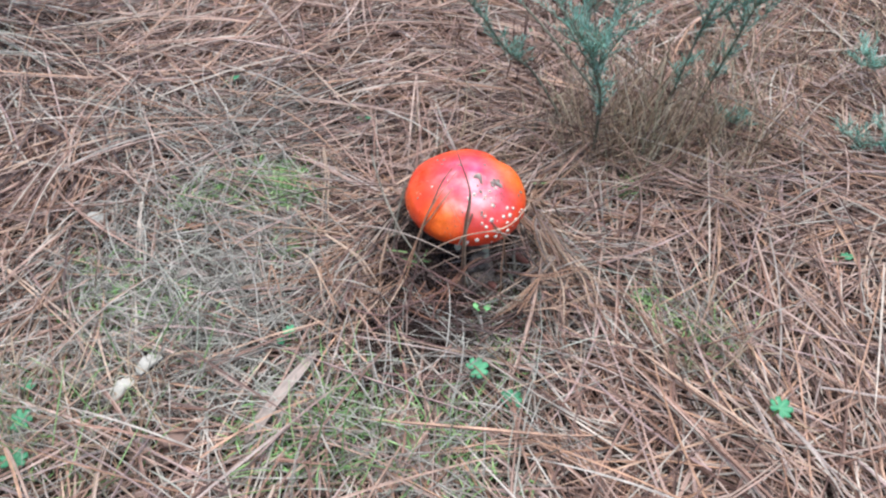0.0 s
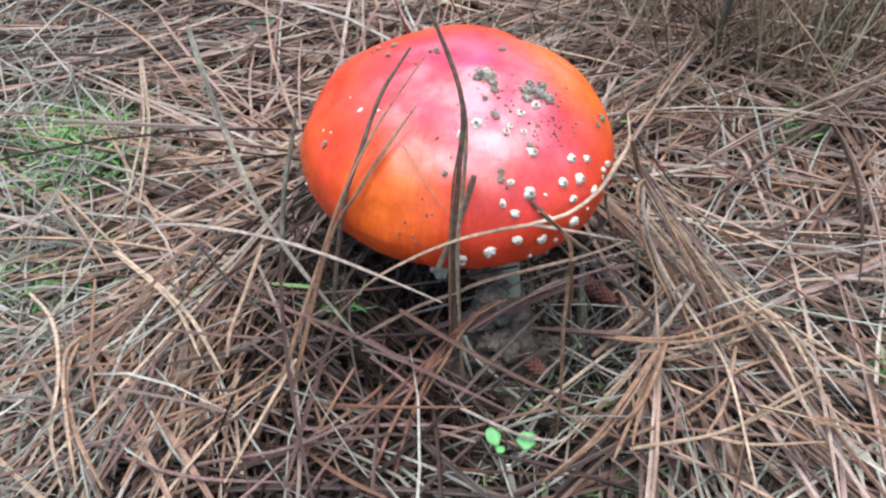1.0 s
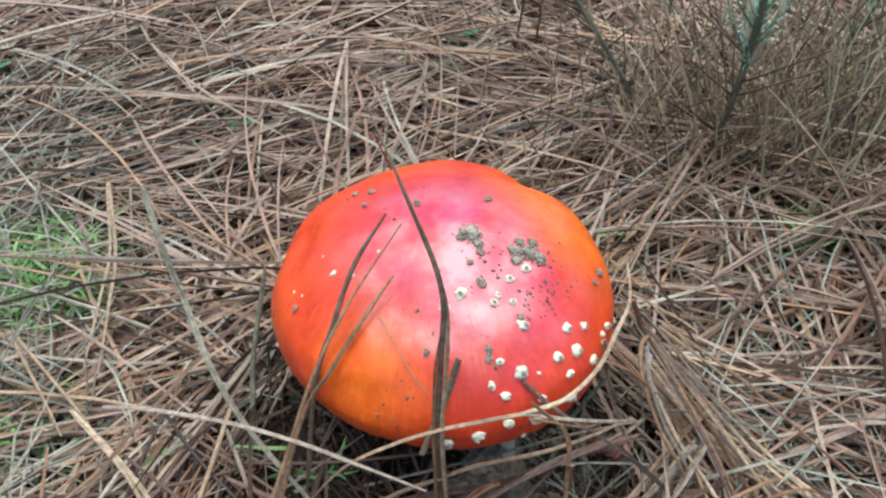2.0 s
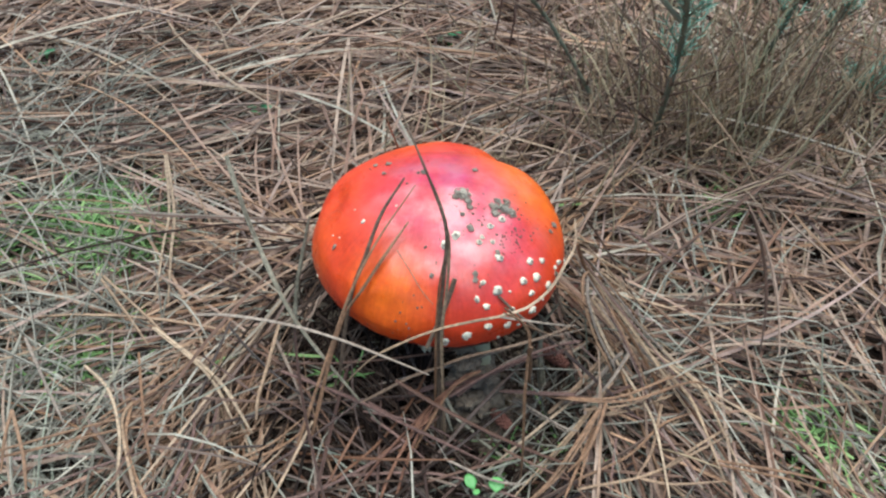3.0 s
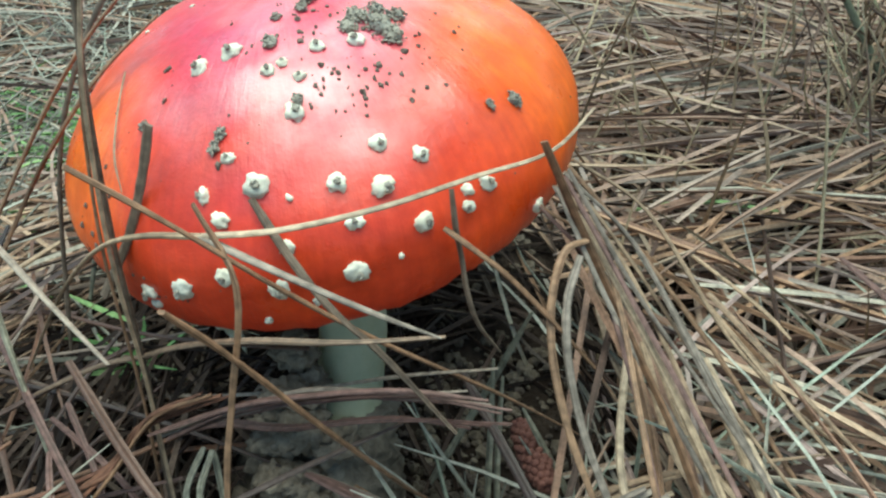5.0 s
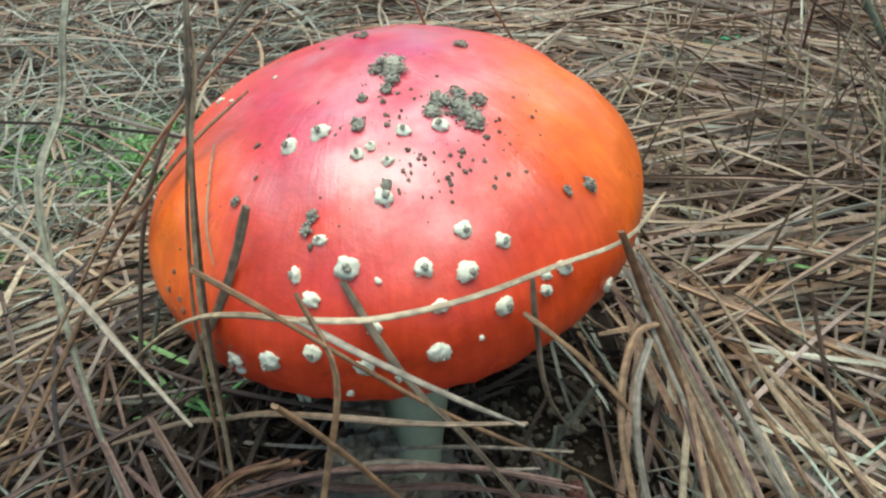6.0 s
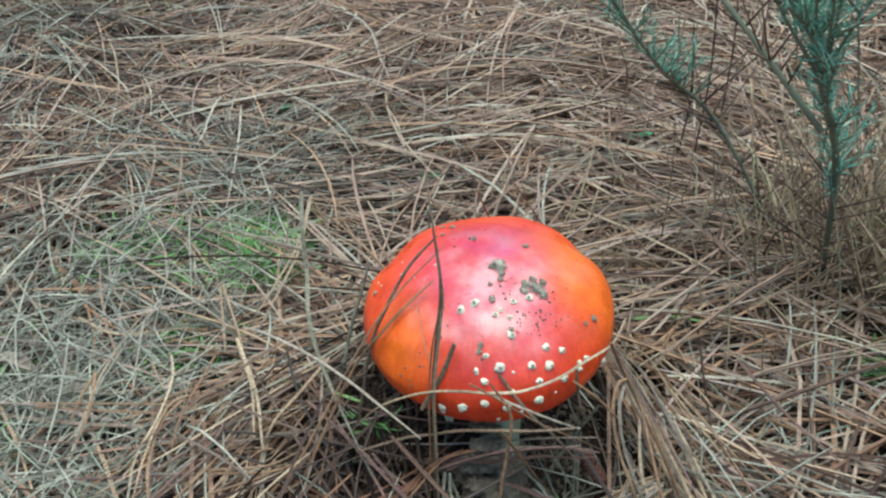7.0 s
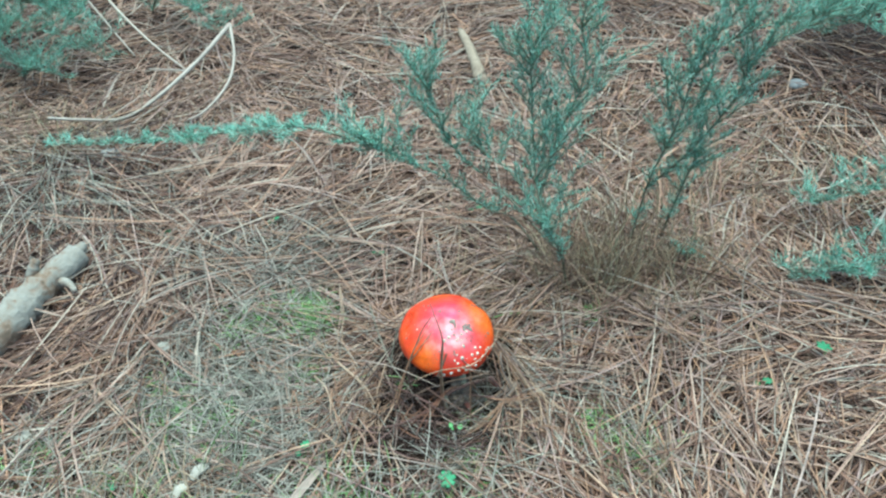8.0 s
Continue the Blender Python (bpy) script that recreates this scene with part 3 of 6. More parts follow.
def build_mushroom():
    rng = random.Random(5)
    root = empty("mushroom", (0.030, 0.433, 0.0))
    tagged(root, "fly agaric mushroom with glossy scarlet cap and cream warts", "mushroom")
    # cap skin, from the crown down and round the margin
    us = list(np.linspace(0.6, 90, 44)) + list(np.linspace(93, 135, 12))
    na = 120
    v = [CAP_TURN @ cap_point(0.0, 0.0) + CAP_AT]
    for u in us:
        for j in range(na):
            a = 360.0 * j / na
            p = cap_point(u, a)
            if u > 88:
                p[2] += 0.0007 * noise.noise(Vector((math.cos(math.radians(a)) * 5, math.sin(math.radians(a)) * 5, 1.0)))
                p[2] += 0.0003 * math.sin(math.radians(a) * 47)
            v.append(CAP_TURN @ p + CAP_AT)
    f = [(0, 1 + j, 1 + (j + 1) % na) for j in range(na)]
    for i in range(len(us) - 1):
        for j in range(na):
            k = (j + 1) % na
            f.append((1 + i * na + j, 1 + (i + 1) * na + j, 1 + (i + 1) * na + k, 1 + i * na + k))
    cap = part("cap", mesh_of("cap", v, f, CAP), root, "domed scarlet cap, crimson crown, orange margins")
    # gills: a pleated cream sheet from the margin in to the stem
    m, gv, gf = 360, [], []
    for ring, (rr, hh) in enumerate([(0.905, -0.0085), (0.70, -0.0035), (0.45, 0.001), (0.18, 0.003)]):
        for j in range(m):
            a = 2 * math.pi * j / m
            r = rr * float(rim(np.array(a)))
            dz = -0.0032 if j % 2 and ring < 3 else 0.0006
            gv.append(CAP_TURN @ np.array([r * math.cos(a), r * math.sin(a), hh + (dz if ring else 0.4 * dz)]) + CAP_AT)
    for i in range(3):
        for j in range(m):
            k = (j + 1) % m
            gf.append((i * m + j, i * m + k, (i + 1) * m + k, (i + 1) * m + j))
    part("gills", mesh_of("gills", gv, gf, GILL, False), root, "crowded cream gills under the cap")
    # stem with a soil-caked bulb and a torn ring
    n = len(STEM_LINE)
    radii = [0.0063 + 0.0002 * math.sin(i * 0.9) + 0.0008 * (1 - i / n) for i in range(n)]
    part("stem", mesh_of("stem", *sweep(STEM_LINE, radii, 28, wob=0.035, rng=rng), STEM), root, "pale greenish cream stem")
    bulb = spline([(0.0317, 0.4375, -0.028), (0.0315, 0.4385, -0.012), (0.0312, 0.4400, 0.000), (0.0306, 0.4450, 0.010), (0.0300, 0.4500, 0.019)], 30)
    rb = np.interp(np.linspace(0, 1, 30), [0, 0.3, 0.6, 0.85, 1], [0.0115, 0.0125, 0.0112, 0.0092, 0.0074])
    v, f = sweep(bulb, rb, 40, wob=0.05, rng=rng)
    v = [p + (p - np.array([0.031, 0.442, p[2]])) * (0.30 * noise.noise(Vector(p) * 260) + 0.16 * noise.noise(Vector(p) * 700)) for p in v]
    part("bulb", mesh_of("bulb", v, f, VOLVA), root, "grey bulb caked with sandy soil")
    ring_v, ring_f, k = [], [], 40
    c = STEM_LINE[19]
    for i, (r, dz) in enumerate([(0.0072, 0.003), (0.0082, 0.002), (0.0092, -0.002), (0.0098, -0.006)]):
        for j in range(k):
            a = 2 * math.pi * j / k
            rr = r * (1 + (0.16 * noise.noise(Vector((math.cos(a) * 3, math.sin(a) * 3, i)))) * i / 3)
            drop = dz - (0.0035 * abs(noise.noise(Vector((math.cos(a) * 6, math.sin(a) * 6, 9)))) if i == 3 else 0)
            ring_v.append(c + np.array([rr * math.cos(a), rr * math.sin(a), drop]))
    for i in range(3):
        for j in range(k):
            q = (j + 1) % k
            ring_f.append((i * k + j, i * k + q, (i + 1) * k + q, (i + 1) * k + j))
    me = mesh_of("ring", ring_v, ring_f, GILL)
    ring = part("ring", me, root, "ragged cream ring hanging on the stem")
    ring.modifiers.new("thick", "SOLIDIFY").thickness = 0.0006
    # a scrap of torn veil hanging from the gills
    v, f = lump(0.0029, rng, (1.0, 0.5, 3.4), 0.8, 4)
    part("veil_scrap", mesh_of("veil_scrap", [p + np.array([0.0075, 0.4450, 0.0425]) for p in v], f, GILL), root, "torn cream scrap of veil hanging under the cap")
    # warts
    for u, a, d in WARTS + WARTS_LOW:
        r = d * 0.00052
        v, f = lump(r, rng, (1.0, rng.uniform(0.70, 1.0), 0.62), 0.40, 3 if d > 1.5 else 2)
        v = [np.array([p[0], p[1], max(p[2], -0.2 * r)]) for p in v]
        t = rng.uniform(0, 6.28)
        v = [np.array([p[0] * math.cos(t) - p[1] * math.sin(t), p[0] * math.sin(t) + p[1] * math.cos(t), p[2]]) for p in v]
        w = part("wart", mesh_of("wart", set_on_cap(v, u, a, -0.00005), f, WART), cap)
        if d > 1.8 and rng.random() < 0.75:
            v, f = grains(r * 0.42, rng, (1, 0.8, 0.6), 9, r * 0.13)
            at = np.array([rng.uniform(-0.25, 0.25) * r, rng.uniform(-0.25, 0.25) * r, 0.72 * r])
            v = [p + at for p in v]
            tagged(new("soil_speck", mesh_of("soil_speck", set_on_cap(v, u, a), f, SOIL)), "grey speck of soil stuck on a cream wart", "soil", "soil on the cap")


build_mushroom()


# soil thrown up on the cap: u, a, size in millimetres
CLUMPS = [(14.9, 329, 7.0), (18.4, 322, 3.6), (20.8, 316, 2.8), (28.7, 300, 3.4), (29.1, 332, 4.4), (33.9, 335, 6.5), (37.8, 335, 4.3), (34.0, 343, 3.4), (31.0, 326, 3.6), (30.0, 340, 3.2), (13.0, 318, 3.0), (65.3, 347, 3.1), (62.4, 341, 1.9),
          (49.2, 288, 2.4), (52.1, 287, 2.4), (44.5, 305, 2.2), (23.2, 24, 2.7), (36.0, 136, 2.2), (29.3, 131, 2.8), (25.2, 146, 2.1), (9.0, 110, 2.6),
          (56.6, 200, 2.3), (47.7, 265, 1.9), (58.9, 44, 3.4), (59.0, 39, 2.7), (21.5, 303, 2.0)]
CRUMBS = [(23.8, 312, 1.5), (30.2, 310, 1.5), (32.2, 315, 1.3), (55.9, 288, 1.6), (34.5, 260, 1.0), (41.4, 268, 1.2), (42.2, 334, 1.3), (46.6, 319, 1.3),
          (42.4, 326, 1.4), (44.7, 323, 1.2), (37.7, 313, 1.2), (40.6, 316, 1.1), (11.1, 166, 1.3), (10.3, 122, 1.8), (33.9, 261, 1.2), (30.2, 272, 1.0),
          (58.7, 256, 0.9), (65.6, 258, 1.3), (64.8, 260, 1.0), (77.2, 248, 1.3), (70.7, 250, 1.1), (77.7, 253, 1.2), (80.8, 254, 1.2), (36.7, 141, 1.3)]


def crumbly(r, rng, squash):
    """One clod whose whole skin is broken into grains."""
    v, f = lump(r, rng, squash, 0.55, 4)
    o = Vector((rng.uniform(-9, 9), rng.uniform(-9, 9), rng.uniform(-9, 9)))
    out = []
    for p in v:
        big, small = noise.voronoi(Vector(p) * 420 + o)[0][0], noise.voronoi(Vector(p) * 1100 + o)[0][0]
        out.append(p * (1.12 - 0.34 * big - 0.14 * small))
    return out, f


def build_cap_soil():
    rng = random.Random(9)
    for u, a, d in CLUMPS:
        v, f = grains(d * 0.00052, rng, (1.0, rng.uniform(0.65, 0.9), 0.62), int(15 * d) + 10, 0.00019 + 0.000012 * d)
        ob = new("soil_clump", mesh_of("soil_clump", set_on_cap(v, u, a, -0.0002), f, SOIL))
        tagged(ob, "crumbly grey sandy soil clump lying on the red cap", "soil", "soil on the cap")
    pieces = []
    spots = list(CRUMBS)
    for _ in range(80):
        spots.append((rng.gauss(42, 5), rng.gauss(322, 12), rng.uniform(0.25, 1.1)))
    for _ in range(44):
        spots.append((rng.gauss(24, 6), rng.gauss(312, 14), rng.uniform(0.25, 1.0)))
    for _ in range(50):
        spots.append((rng.uniform(8, 84), rng.uniform(0, 360), rng.uniform(0.2, 0.5)))
    for _ in range(46):
        spots.append((rng.uniform(84, 93), rng.uniform(170, 300), rng.uniform(0.3, 0.8)))
    for u, a, d in spots:
        r = d * 0.0005
        v, f = lump(r * 0.85, rng, (1, rng.uniform(0.45, 1), 0.6), 0.7, 2)
        pieces.append((set_on_cap([p + np.array([0, 0, 0.2 * r]) for p in v], u, a), f))
    v, f = join(pieces)
    ob = new("soil_crumbs", mesh_of("soil_crumbs", v, f, CRUMB, False))
    tagged(ob, "dark crumbs of soil scattered over the red cap", "soil", kind="stuff")


build_cap_soil()


# ---- needles and stalks that stand out ----
FURROWS = [1.0, 0.97, 1.0, 0.66, 1.0, 0.97, 1.0, 0.90, 0.74, 0.90]


def furrowed(name, line, radii, flat, mat, twist):
    """A needle's mesh: two ribs with a furrow between them, and a length in its UVs for the grain."""
    v, f = sweep(line, radii, len(FURROWS), flat, twist=twist, section=FURROWS)
    me = mesh_of(name, v, f, mat, False)
    step = float(np.linalg.norm(np.diff(line, axis=0), axis=1).mean())
    m = len(FURROWS)
    data = me.uv_layers.new(name="along").data
    i = 0
    for face in f:
        wrap = len(face) == 4 and max(q % m for q in face) - min(q % m for q in face) > 1
        for q in face:
            data[i].uv = ((m if wrap and q % m == 0 else q % m) / m, (q // m) * step)
            i += 1
    return me


def blade(name, pts, width, mat, label, category="pine needle", group="needles round the mushroom", taper=0.45, flat=0.6, n=26):
    """One long dry needle: a grooved, slightly uneven blade."""
    rng = random.Random(int(abs(pts[0][0]) * 9e4 + abs(pts[-1][1]) * 7e4))
    line = spline(pts, n)
    r = [0.5 * width * np.interp(i / (n - 1), [0, 0.08, 0.75, 1], [0.8, 1, 0.9, taper]) * rng.uniform(0.93, 1.07) for i in range(n)]
    o = np.array(pts[0], float)
    return thing(name, furrowed(name, line - o, r, flat, mat, rng.uniform(-1.5, 1.5)), o, label, category, group)


def build_blades():
    blade("grass_stalk", [(0.012, 0.414, 0.012), (0.011, 0.421, 0.045), (0.011, 0.4245, 0.071), (0.0125, 0.428, 0.094), (0.013, 0.433, 0.112), (0.006, 0.446, 0.128), (-0.002, 0.462, 0.142)],
          0.0016, STALK_DARK, "dark dry grass stalk standing before the mushroom cap", "grass stalk", "stalks before the mushroom", 0.3)
    blade("grass_stalk", [(0.014, 0.413, 0.010), (0.0125, 0.4195, 0.045), (0.0120, 0.4225, 0.070), (0.0138, 0.4265, 0.094), (0.0140, 0.432, 0.108), (0.0115, 0.436, 0.116)],
          0.0013, STALK_STRAW, "dry brown grass stalk standing before the mushroom cap", "grass stalk", "stalks before the mushroom", 0.3)
    blade("grass_stalk", [(0.0100, 0.413, 0.008), (0.0098, 0.4195, 0.040), (0.0098, 0.4228, 0.068), (0.0108, 0.4268, 0.088), (0.0128, 0.4300, 0.102)],
          0.0009, STALK_BROWN, "thin brown grass blade clinging to a dry stalk", "grass stalk", "stalks before the mushroom", 0.2)
    blade("grass_stalk", [(-0.029, 0.434, 0.028), (-0.0225, 0.4425, 0.066), (-0.0155, 0.4480, 0.085), (-0.0090, 0.4560, 0.0985), (0.0, 0.464, 0.109)],
          0.0016, STALK_DARK, "blackish dry grass stalk leaning over the red cap", "grass stalk", "stalks before the mushroom", 0.5)
    blade("pine_needle", [(-0.046, 0.402, 0.022), (-0.034, 0.421, 0.048), (-0.0225, 0.4375, 0.073), (-0.011, 0.449, 0.091), (0.004, 0.462, 0.107)],
          0.0013, STALK_BROWN, "thin brown pine needle leaning over the red cap")
    blade("pine_needle", [(-0.040, 0.406, 0.024), (-0.027, 0.433, 0.060), (-0.0165, 0.4405, 0.0755), (-0.0075, 0.4475, 0.0865), (0.001, 0.4555, 0.0945)],
          0.0016, STALK_BROWN, "brown pine needle leaning on the front of the cap")
    blade("twig_stub", [(0.017, 0.4325, 0.0865), (0.0145, 0.4300, 0.078), (0.0110, 0.4270, 0.069), (0.0065, 0.4225, 0.060)],
          0.0020, STALK_DARK, "short black broken twig against the red cap", "twig", "stalks before the mushroom", 0.9)
    # a pair of needles in one sheath, bent round the cap
    pair = empty("needle_pair", (0.0325, 0.4215, 0.0772))
    tagged(pair, "pair of tan pine needles in one sheath bent round the cap", "pine needle", "needles round the mushroom")
    a = [(0.0325, 0.4215, 0.0772), (0.0435, 0.4245, 0.0785), (0.0535, 0.4335, 0.0785), (0.0615, 0.4465, 0.0775), (0.0688, 0.4600, 0.0760), (0.0715, 0.4750, 0.0770)]
    b = [(0.0325, 0.4215, 0.0772), (0.0445, 0.4205, 0.0750), (0.0560, 0.4235, 0.0690), (0.0640, 0.4270, 0.0640)]
    c = [(0.0325, 0.4215, 0.0772), (0.0220, 0.4210, 0.0755), (0.0110, 0.4225, 0.0705), (-0.002, 0.4250, 0.0610), (-0.016, 0.4270, 0.0480), (-0.030, 0.425, 0.030)]
    for name, pts, w, mat in (("needle", a, 0.0013, STALK_STRAW), ("needle", b, 0.0013, STALK_GREY), ("sheath", c, 0.0013, STALK_STRAW)):
        line = spline(pts, 26)
        part(name, furrowed(name, line, [0.5 * w * np.interp(i / 25, [0, 0.7, 1], [1, 0.9, 0.4]) for i in range(26)], 0.65, mat, 0.6), pair)
    blade("pine_needle", [(0.0340, 0.4205, 0.0830), (0.0425, 0.4155, 0.0755), (0.0425, 0.4095, 0.0620), (0.0420, 0.4050, 0.0510), (0.0425, 0.398, 0.030), (0.043, 0.393, 0.004)],
          0.0013, STALK_BROWN, "rusty pine needle arching down in front of the mushroom")
    blade("pine_needle", [(0.0312, 0.4076, 0.0946), (0.0371, 0.4135, 0.0848), (0.0439, 0.4215, 0.0712), (0.0524, 0.4300, 0.0575), (0.0644, 0.4472, 0.0341), (0.076, 0.462, 0.012)],
          0.0013, STALK_BROWN, "brown pine needle slanting across the front of the cap")
    blade("pine_needle", [(0.0335, 0.4315, 0.0775), (0.0405, 0.4285, 0.0710), (0.0475, 0.4265, 0.0650), (0.0545, 0.4270, 0.0580), (0.0650, 0.4270, 0.0460)],
          0.0014, STALK_DARK, "dark pine needle slanting over the cap's lower edge")
    blade("pine_needle", [(0.0414, 0.4050, 0.0795), (0.0426, 0.4100, 0.0701), (0.0444, 0.4142, 0.0608), (0.0465, 0.4189, 0.0498), (0.0486, 0.4256, 0.0357), (0.0517, 0.4336, 0.0188), (0.0545, 0.4410, 0.0060)],
          0.0017, STALK_BROWN, "dark rusty needle slanting down before the stem")
    blade("pine_needle", [(-0.019, 0.4185, 0.0330), (0.000, 0.4212, 0.0440), (0.0108, 0.4215, 0.0490), (0.0206, 0.4218, 0.0540), (0.037, 0.4200, 0.0615), (0.0505, 0.4235, 0.0622), (0.0639, 0.4285, 0.0630)],
          0.0014, STALK_TAN, "tan pine needle lying before the mushroom stem")
    blade("pine_needle", [(-0.025, 0.444, 0.006), (0.001, 0.4430, 0.0160), (0.0278, 0.4400, 0.0300), (0.0504, 0.4370, 0.0435), (0.0694, 0.4329, 0.0550)],
          0.0011, STALK_GREY, "thin grey green needle lying before the stem")
    for k, (dx, dy, dz) in enumerate(((-0.009, 0.006, 0.004), (-0.004, -0.005, -0.002), (0.001, 0.008, 0.001), (0.004, -0.002, -0.003), (-0.013, 0.012, -0.006), (0.007, 0.010, -0.010))):
        q, c = 0.0008 * (k - 2.5), 0.0009 * math.sin(2.3 * k)
        blade("pine_needle", [(-0.0130 + dx, 0.3810 + dy, 0.0165 + dz), (-0.0055 + 0.6 * dx, 0.3965 + 0.4 * dy, 0.0235 + 0.5 * dz), (0.0049 + 1.6 * q, 0.4110 - 0.5 * q, 0.0294 + q), (0.0140 + q, 0.4160, 0.0405 + 1.2 * q + c), (0.0275 - 0.0016 * (k % 4), 0.4212 - 0.5 * q, 0.0462 + 0.5 * q - 0.0004 * (k % 4))],
              0.0012, STALK_BROWN if k == 5 else STALK_RUST, "rusty needle in a bundle before the stem", taper=0.6)
    for k in range(7):
        q, c = 0.0006 * (k - 3), 0.0011 * math.sin(1.9 * k + 0.5)
        blade("pine_needle", [(0.0150 + 0.0016 * (k % 3), 0.4165 - q, 0.0380 + 0.6 * q), (0.0310, 0.4210 - 0.6 * q, 0.0446 + 1.0 * q), (0.0420, 0.4250 - q, 0.0476 + 1.3 * q + c), (0.0560, 0.4300 - 1.5 * q, 0.0478 + 2.0 * q), (0.0640 + 0.0022 * (k % 4), 0.4350 - 2.0 * q, 0.0450 + 3.0 * q + c)],
              0.0011, STALK_GREY if k in (1, 4) else STALK_PURPLE, "wine brown needle in a bundle before the stem")
    for k in range(3):
        q = 0.0012 * k
        blade("pine_needle", [(-0.016 + 0.003 * k, 0.4380 - q, 0.0050 + 0.5 * q), (0.010, 0.4345 - q, 0.0200 + 0.6 * q), (0.0300, 0.4310 - q, 0.0300 + 0.7 * q), (0.0485, 0.4350 - 0.6 * q, 0.0350 + 0.4 * q), (0.064 + 0.003 * k, 0.434 + q, 0.0395 + 0.3 * q)],
              0.0012, STALK_PURPLE, "wine brown needle in a bundle before the stem")
    for k in range(5):
        q = 0.0010 * (k - 2)
        blade("pine_needle", [(0.0370 + 0.002 * (k % 2), 0.4250 - 0.4 * q, 0.0270 + 0.5 * q), (0.0480, 0.4245 - q, 0.0262 + q), (0.0640, 0.4245 - 1.2 * q, 0.0238 + 1.2 * q), (0.0720 + 0.003 * (k % 3), 0.4270 - 2 * q, 0.0205 + 0.8 * q)],
              0.0011, STALK_GREY if k == 0 else STALK_PURPLE, "wine brown needle drooping beside the hollow")
    blade("pine_needle", [(-0.082, 0.442, 0.0620), (-0.0672, 0.4372, 0.0660), (-0.0451, 0.4322, 0.0650), (-0.0262, 0.4275, 0.0608), (-0.0089, 0.4222, 0.0556), (0.0072, 0.418, 0.0492)],
          0.0014, STALK_GREY, "long grey needle lying beside the mushroom")
    blade("grass_stalk", [(-0.068, 0.482, 0.108), (-0.063, 0.470, 0.096), (-0.0575, 0.4595, 0.083), (-0.0495, 0.4435, 0.0745), (-0.042, 0.4345, 0.0620), (-0.029, 0.424, 0.046), (-0.012, 0.412, 0.026)],
          0.0019, STALK_OLIVE, "grey bent dry stalk beside the mushroom", "grass stalk", "stalks before the mushroom", 0.4)
    blade("grass_stalk", [(-0.0500, 0.4560, 0.020), (-0.0470, 0.4690, 0.046), (-0.0420, 0.4765, 0.066), (-0.0390, 0.4800, 0.078)],
          0.0020, STALK_OLIVE, "short grey green stalk against the cap's edge", "grass stalk", "stalks before the mushroom", 0.5)
    blade("pine_needle", [(0.0685, 0.4570, 0.0790), (0.0755, 0.4580, 0.0615), (0.0850, 0.4520, 0.0480), (0.0945, 0.4430, 0.0380), (0.108, 0.428, 0.020), (0.122, 0.412, 0.006)],
          0.0017, STALK_BROWN, "orange brown needle hanging from the cap's edge")
    rng = random.Random(12)
    for k in range(14):
        j, q, h = rng.uniform(-1, 1), rng.uniform(-1, 1), rng.uniform(-1, 1)
        e = rng.uniform(0.75, 1.15)
        blade("pine_needle", [(0.0690 + 0.002 * j, 0.4650 + 0.006 * q, 0.0690 + 0.003 * j), (0.0815 + 0.003 * j, 0.4640 + 0.010 * q + 0.005 * h, 0.0535 + 0.004 * h),
                              (0.0990 + 0.006 * j, 0.4550 + 0.020 * q - 0.007 * h, 0.0335 + 0.006 * h), (0.0960 + 0.0230 * e + 0.010 * j, 0.4420 + 0.034 * q, 0.0150 + 0.004 * j), (0.095 + 0.042 * e + 0.014 * j, 0.430 + 0.046 * q + 0.008 * h, 0.004)],
              rng.uniform(0.0009, 0.0014), rng.choice([STALK_STRAW, STALK_BROWN, STALK_GREY, STALK_BROWN, STALK_PURPLE]), "straw coloured needle in a sheaf against the cap's edge",
              group="sheaf of needles beside the cap")
    loop = [(0.0755, 0.4577, 0.0624), (0.0729, 0.4541, 0.0621), (0.0725, 0.449, 0.0574), (0.0739, 0.444, 0.0516), (0.0764, 0.4403, 0.0451), (0.0797, 0.437, 0.0385), (0.0846, 0.4332, 0.0304), (0.0874, 0.4304, 0.0229)]
    blade("pine_needle", loop, 0.0015, STALK_BROWN, "looped straw needle beside the mushroom")
    blade("pine_needle", [(x + 0.0022, y + 0.001, z - 0.001) for x, y, z in loop[1:]], 0.0015, STALK_GREY, "looped straw needle beside the mushroom")
    hair = [on_cap(u, a) for u, a in ((38.6, 240.5), (46.1, 252.1), (55.5, 259.9), (62.9, 265.6))]
    blade("pale_thread", [tuple(o + 0.0008 * n) for o, _, _, n in hair], 0.0004, STALK_STRAW, "thin pale thread lying on the red cap", "thread")
    blade("pine_needle", [(0.0582, 0.4456, 0.0755), (0.0592, 0.4440, 0.0699), (0.0598, 0.4440, 0.0648), (0.0614, 0.4418, 0.0599), (0.0633, 0.4410, 0.0549), (0.0660, 0.4425, 0.0490)], 0.0012, STALK_DARK, "small dark curled needle against the cap's edge")
    blade("pine_needle", [(0.0580, 0.4425, 0.0706), (0.0626, 0.4428, 0.0674), (0.0671, 0.4443, 0.0627), (0.0728, 0.4457, 0.0555), (0.0800, 0.4480, 0.0450)], 0.0013, STALK_BROWN, "dark brown needle poking out by the cap's edge")
    for pts in [[(0.0471, 0.4479, 0.002), (0.0563, 0.4569, 0.022), (0.0665, 0.457, 0.046)], [(0.0609, 0.4443, 0.002), (0.0593, 0.4522, 0.016), (0.0594, 0.4555, 0.034)], [(0.0626, 0.4457, 0.002), (0.0606, 0.4527, 0.014), (0.0603, 0.4575, 0.028)], [(0.0755, 0.4534, 0.003), (0.0699, 0.4555, 0.012), (0.0647, 0.4564, 0.022)]]:
